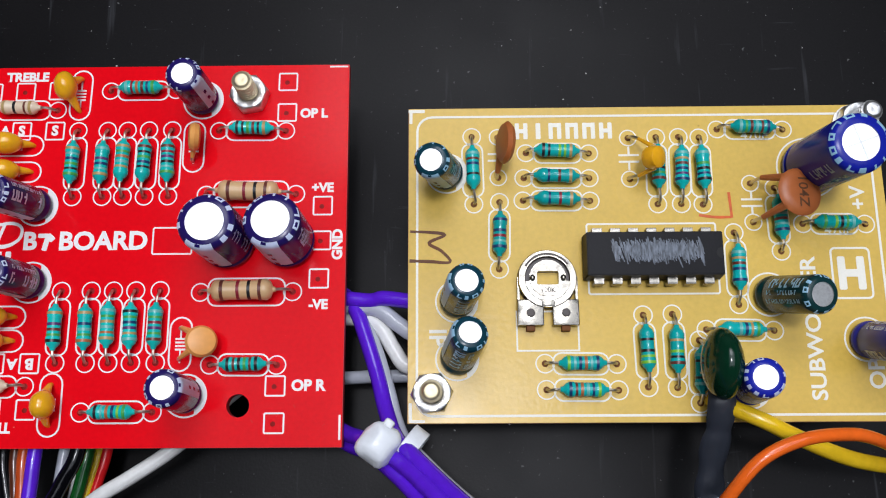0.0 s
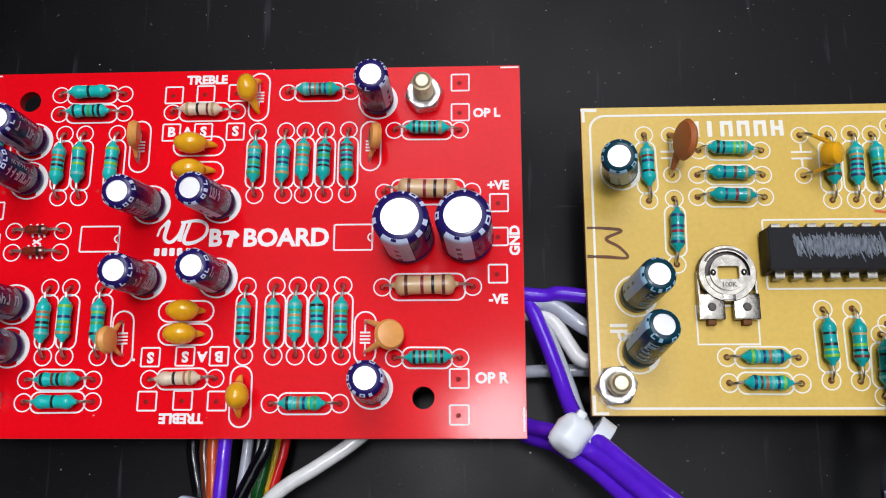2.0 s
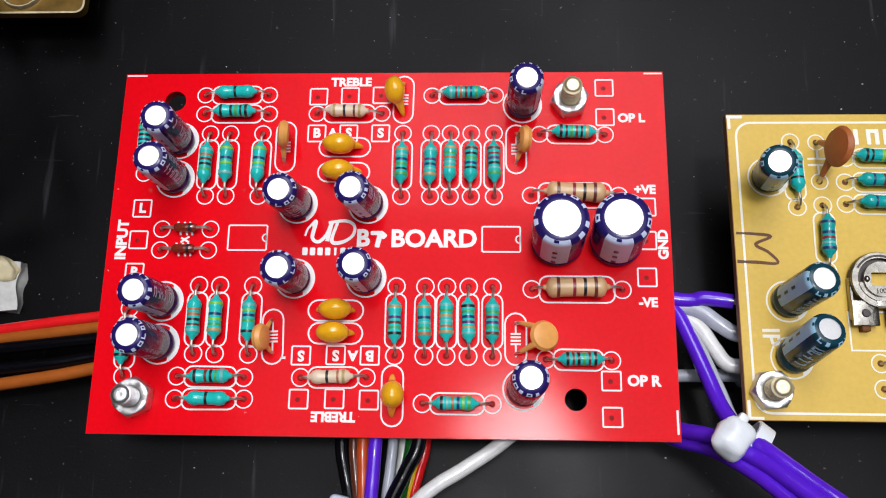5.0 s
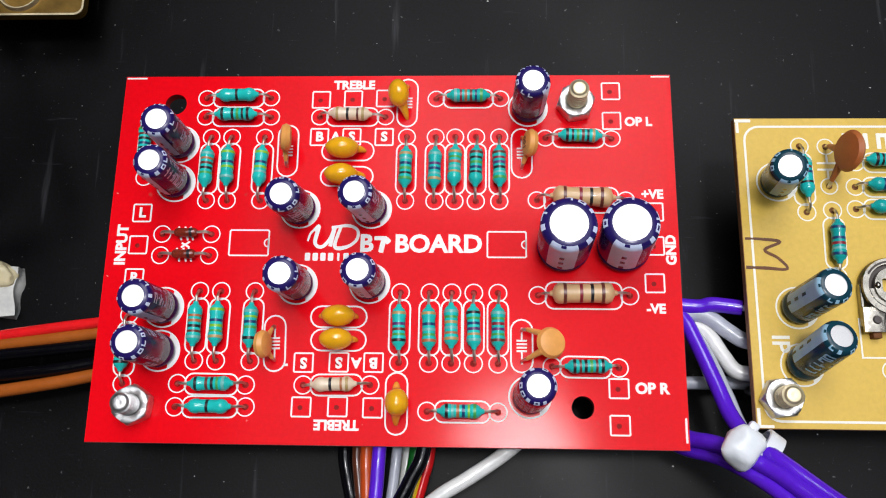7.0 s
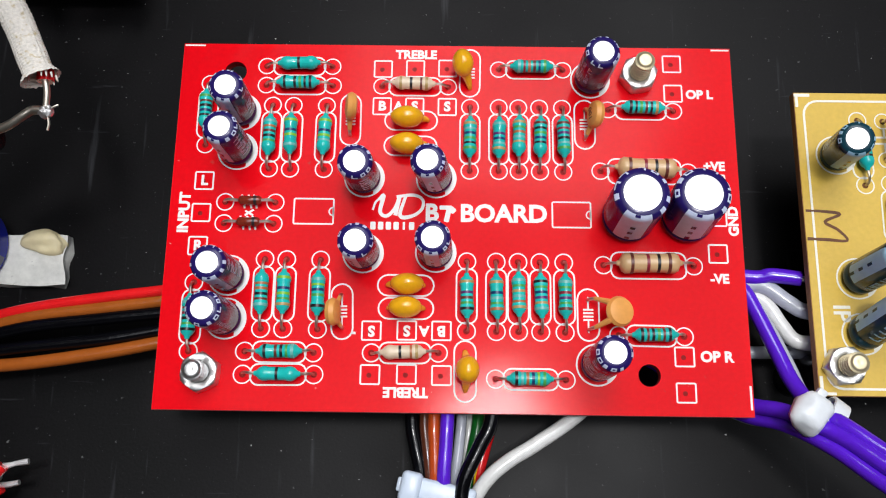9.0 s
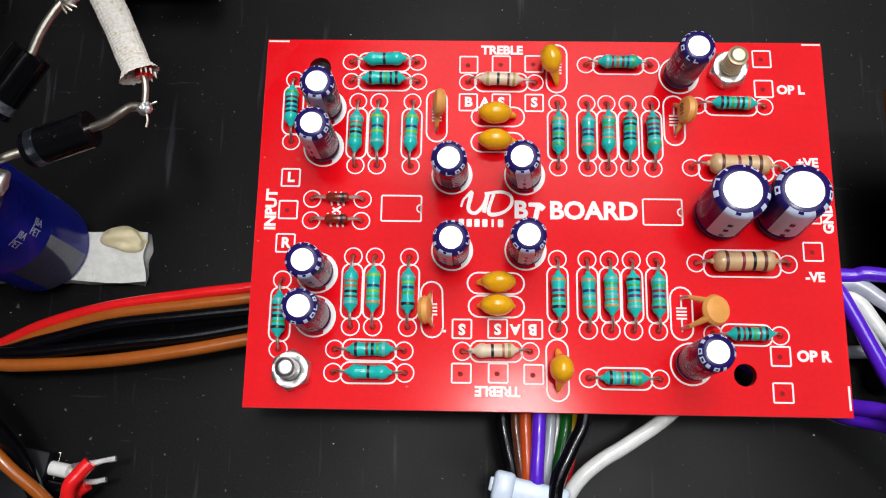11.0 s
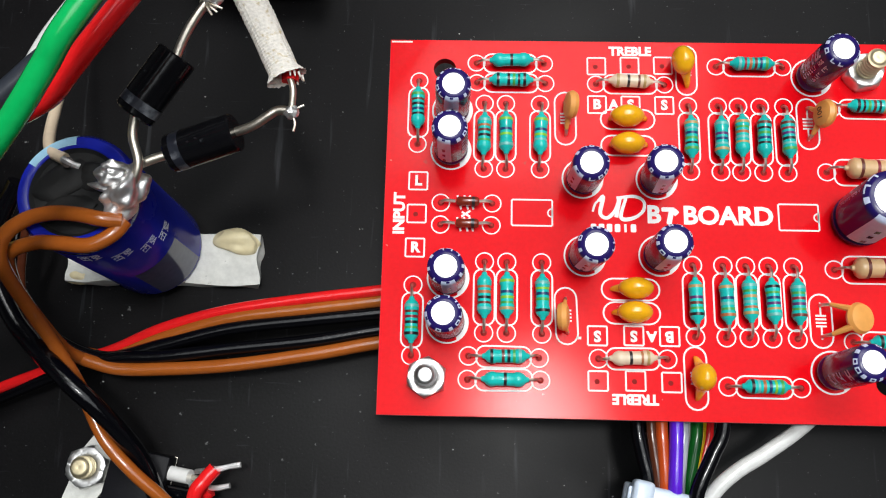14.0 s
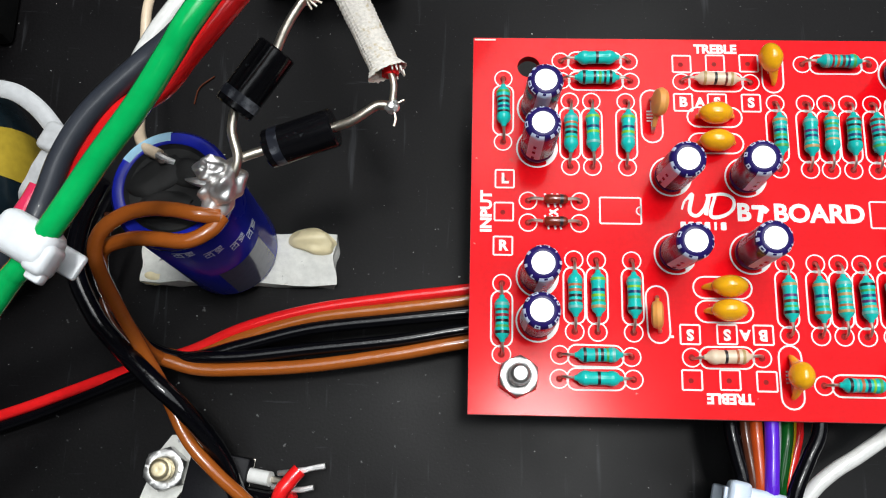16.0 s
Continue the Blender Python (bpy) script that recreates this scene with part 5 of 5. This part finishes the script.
wire([(-116.6, -33.6, 35.4), (-119.0, -33.6, 36.4), (-122.2, -33.0, 36.2), (-125.6, -32.9, 36.0), (-129.0, -33.8, 35.6), (-131.7, -36.0, 35), (-132.7, -39.0, 32.5), (-133.0, -43.0, 24), (-132.3, -47.5, 16), (-129.4, -53.2, 12.8), (-125.6, -60.4, 11.5), (-121.1, -65.2, 10.5), (-116, -70, 8), (-108, -80, 2)], 1.0, ORANGE_PVC,
     "rust orange wire looping from the solder joint", SUPPLY)
wire([(-116.4, -33.4, 34.8), (-117.6, -35.3, 35.2), (-120.4, -36.8, 35.4), (-124.6, -36.5, 35.0), (-128.6, -36.2, 33.4), (-132.6, -37.4, 31.5), (-134.3, -40.6, 25.5), (-134.2, -44.0, 18), (-132.9, -47.4, 12), (-131.4, -48.6, 9.0)], 1.0, ORANGE_PVC, "rust orange wire joining the solder joint", SUPPLY)
wire([(-139, -24, 20), (-142.6, -30, 17), (-143.4, -36.5, 15), (-139.9, -43.0, 15), (-136.3, -46.9, 15.4), (-133.0, -49.7, 16.2), (-129.4, -52.8, 16.4), (-125.9, -55.9, 15.2), (-123.0, -59.4, 12.5), (-121.0, -63.0, 9), (-118.6, -69, 6), (-112, -82, 1.5)], 1.4, BLACK_PVC, "black wire crossing over the orange wire", SUPPLY)
wire([(-139, -28, 16), (-141.6, -37, 10.5), (-139.6, -43, 9.5), (-135.5, -47.5, 9.0)], 0.7, BROWN_PVC, "thin brown wire beneath the black wire", SUPPLY)

# mains leads passing above the capacitor
MAINS = "transformer leads in a cable tie"
wire([(-74, 36, 56), (-88, 14, 65), (-100, -3, 65.5), (-111.3, -19.9, 64.0), (-114.9, -24.7, 62.0), (-118.4, -29.4, 60.0), (-123.0, -34.5, 57.5), (-127.1, -39.8, 55.5), (-131.3, -44.1, 53.0), (-134.3, -46.8, 51.0), (-148, -62, 42), (-172, -84, 18), (-190, -96, 2)], 1.35, GREEN_PVC, "thick bright green insulated lead", MAINS)
wire([(-76, 38, 48), (-88, 18, 57), (-99, 0, 58.5), (-110.5, -15.9, 57.0), (-115.6, -21.5, 55.0), (-118.7, -24.6, 53.5), (-125.0, -27.4, 51.5), (-128.3, -31.2, 50.5), (-131.4, -35.9, 50.0), (-134.5, -39.8, 49.0), (-146, -48, 44), (-168, -62, 20), (-190, -74, 2)], 1.3, RED_PVC, "thick red insulated lead behind the green one", MAINS)
wire([(-80, 40, 44), (-92, 18, 53), (-104, 0, 55), (-115.8, -17.2, 55.0), (-120.6, -21.6, 54.0), (-126.1, -26.9, 53.0), (-129.2, -31.7, 52.0), (-131.0, -36.5, 51.0), (-133.3, -40.6, 50.0), (-145, -50, 42), (-170, -60, 18), (-192, -72, 2)], 1.3, SLATE_PVC, "thick dark grey insulated lead", MAINS)
wire([(-88, 38, 40), (-98, 18, 48), (-108, 2, 51), (-118.2, -12.5, 51.0), (-122.2, -18.5, 50.0), (-123.9, -24.0, 50.0), (-128.6, -28.7, 48.5), (-131.9, -34.6, 48.0), (-142, -47, 42), (-168, -58, 16), (-190, -68, 2)], 1.2, WHITE_PVC, "white insulated lead between darker leads", MAINS)
wire([(-132.1, -34.7, 50.0), (-133.3, -37.3, 50.0), (-135.8, -40.1, 49.0), (-150, -48, 40), (-172, -56, 14), (-190, -62, 1.5)], 1.2, PINK_PVC, "crimson insulated lead entering the cable tie", MAINS)
tie = thing("cable_tie", pose(-130.1, -41.9, 53.5, 0, 0, -28), "milky white nylon cable tie round transformer leads", "cable tie", "cable ties")
part("head", box(-4.0, 3.0, -2.3, 2.4, -1.6, 2.6, 1.5, 4), NYLON, tie)
part("ratchet_block", box(0.8, 3.4, -2.6, 1.0, -1.2, 2.2, 0.8, 3), NYLON, tie)
part("cut_tail", box(1.4, 3.4, -3.3, -2.0, -0.4, 1.2, 0.4), NYLON, tie)
part("strap", box(-4.4, 3.4, -1.5, 1.5, -5.4, -4.4, 0.4), NYLON, tie)

# taped transformer edge with its own strap
core = thing("toroid_transformer", xyz(-166.5, -24.5, 0), "black taped toroidal transformer with a yellow tape band", "transformer")
def torus(R0, r0, z0, a0=0, a1=360, lift=0.0, n=48):
    bm = bmesh.new()
    rings = []
    for i in range(n + 1):
        a = radians(a0 + (a1 - a0) * i / n)
        rings.append([bm.verts.new(((R0 + (r0 + lift) * math.cos(b)) * math.cos(a), (R0 + (r0 + lift) * math.cos(b)) * math.sin(a), z0 + (r0 + lift) * 1.25 * math.sin(b))) for b in (2 * math.pi * k / 24 for k in range(24))])
    for lo, hi in zip(rings, rings[1:]):
        for k in range(24):
            bm.faces.new((lo[k], lo[(k + 1) % 24], hi[(k + 1) % 24], hi[k]))
    bmesh.ops.recalc_face_normals(bm, faces=bm.faces)
    return bm
part("winding", torus(10.0, 8.0, 20.0), mat("black_transformer_tape", (0.006, 0.013, 0.018), 0.3, vary=0.3, bump=0.15, spec=0.3), core)
part("tape_band", torus(10.0, 8.0, 20.0, -4, 22, 0.12, 12), YELLOW_TAPE, core, "yellow tape band")
part("foot", lathe([(0, 0), (13, 0), (13, 11), (0, 11)], 32), RUBBER, core)
strap = thing("cable_tie", pose(-142.6, -20.6, 27.0, 0, 0, -25), "frosted white cable tie beside the transformer", "cable tie", "cable ties")
part("head", box(-2.2, 2.2, -2.2, 2.2, -1.4, 1.4, 0.9, 3), FROST, strap)
part("strap", tube([(-0.5, 0.9, 0), (-4.2, 2.6, 1.2), (-8.0, 3.2, 1.6), (-12.0, 2.6, 1.0)], 1.25, 10, 6, flat=0.35), FROST, strap)
part("cut_tail", tube([(-0.4, -2.0, 0), (-1.2, -6.0, -1.5), (-1.6, -10.0, -5), (-2, -12, -26)], 1.0, 10, 6, flat=0.35), FROST, strap)
wire([(-137.5, 20, 6), (-137.0, 8, 15), (-136.5, -1, 16), (-134.5, -10, 20), (-131, -19, 28), (-128.0, -23.5, 33), (-125.6, -25.0, 33.8)], 0.8, CREAM, "thin cream insulated wire to the capacitor", "", bare=[[(-127.6, -23.8, 33.2), (-125.2, -25.4, 34.2), (-123.6, -26.0, 33.6)]])
corner = thing("bracket", xyz(-169, 8, 0), "black metal bracket beyond the transformer", "bracket")
part("upright", box(-7, 2.6, -1.0, 24, 0, 30, 1.2), RUBBER, corner)

# ---- bolted power transistor ----
tr = thing("power_transistor", pose(-129.5, -65.0, 0, 0, 0, -10), "black bolted power transistor on a white insulating washer", "transistor")
part("insulator", plate([(-6.0, -9.5), (-4.8, -1.8), (-5.0, 0.8), (-2.9, 5.0), (1.2, 5.6), (2.5, 4.4), (2.5, 0.5), (-0.4, -5.5), (-1.4, -9.5)], 0.0, 0.6), PAPER, tr, "white mica insulating plate", smooth=False)
part("body", box(1.9, 11.0, -9.5, 4.0, 0.61, 4.4, 0.35), EPOXY_BLACK, tr)
part("metal_tab", box(1.5, 11.0, -9.5, 4.0, 0.0, 0.6, 0.1), PLATED, tr)
for y, lift in ((1.6, 0.0), (-1.4, 0.4), (-4.4, 0.0)):
    part("leg", tube([(10.5, y, 2.4), (13.5, y, 2.8 + lift), (17.5, y + 0.2, 4.5 + lift)], 0.5, 8, 5, flat=0.6), TIN, tr, "tinned transistor leg")
part("leg_sleeve", tube([(11.0, 1.6, 2.6), (14.6, 1.7, 3.6)], 1.15, 12, 6), WHITE_PVC, tr, "white insulating sleeve")
part("leg_sleeve", tube([(10.8, -1.4, 2.9), (15.6, -1.2, 3.9)], 1.3, 12, 6), BLACK_PVC, tr, "black insulating sleeve")
bolt(-131.6, -64.8, 5.4, 0.6, "brass bolt with zinc nut holding the transistor", BRASSY, r=1.75, nut_r=3.5, spin=20, lower=False)
wire([(-113, -75, 6), (-112.2, -68.4, 9.6), (-110.8, -66.0, 9.8), (-109.4, -64.3, 9.6)], 1.1, RED_PVC, "red insulated wire soldered to a transistor leg", "", bare=[[(-113.0, -64.9, 7.0), (-109.6, -64.5, 8.8), (-107.5, -64.0, 9.0), (-105.8, -63.7, 9.0)]])
wire([(-116, -78, 4), (-112.6, -69.6, 6.5), (-110.6, -67.6, 7)], 1.0, RED_PVC, "red insulated wire on the lower transistor leg", "", bare=[[(-114, -66.9, 6), (-110, -67.2, 7.2), (-107.6, -66.8, 7.4)]])

# tarnished plate seen at the far edge
br = thing("terminal_plate", xyz(-110.1, 25.1, 0), "tarnished brass coloured terminal plate with a raised ring", "plate")
part("sheet", plate(round_rect(24, 18, 1.6, 5), 8.0, 9.6), BRASS_PLATE, br)
part("rim", outline(round_rect(23.7, 17.7, 1.5, 5), 0.35, 9.7), BRASSY, br)
part("raised_ring", lathe([(3.3, 9.6), (3.6, 10.3), (3.8, 10.3), (4.1, 9.6)], 32), BRASSY, br, at=xyz(0.5, -4.2))
part("dark_block", box(-12, -8.4, -8, 8, 9.5, 11.5, 0.4), RUBBER, br)
for x, y in ((-6, -1), (6, -1), (-6, 5), (6, 5)):
    part("post", lathe([(0, 0), (1.5, 0), (1.5, 8.05), (0, 8.05)], 16), ZINC, br, at=xyz(x, y))

# crumbs and clippings on the panel
clip = thing("wire_clipping", xyz(-132, 0, 0.25), "thin curved wire clipping lying on the panel", "wire clipping")
part("strand", tube([(-1.3, -3.6, 0), (-0.6, -0.6, 0.1), (1.8, 1.6, 0)], 0.14, 6, 6), BROWN_PVC, clip)
bm = bmesh.new()
for k in range(240):
    x, y = random.uniform(-165, 95), random.uniform(-85, 45)
    s = random.choice((0.06, 0.07, 0.08, 0.1, 0.16)) * random.uniform(0.7, 1.2)
    vs = [bm.verts.new((x + s * random.uniform(0.6, 1.6) * math.cos(a), y + s * random.uniform(0.5, 1.0) * math.sin(a), 0.02)) for a in (0, 1.3, 2.6, 3.9, 5.1)]
    tip = bm.verts.new((x, y, 0.02 + s * 0.5))
    for i in range(5):
        bm.faces.new((vs[i], vs[(i + 1) % 5], tip))
crumbs = part("dust_crumbs", bm, mat("pale_dust", (0.55, 0.54, 0.52), 0.8), None, smooth=False)
tagged(crumbs, "pale solder crumbs and dust scattered on the panel", "dust", kind="stuff")
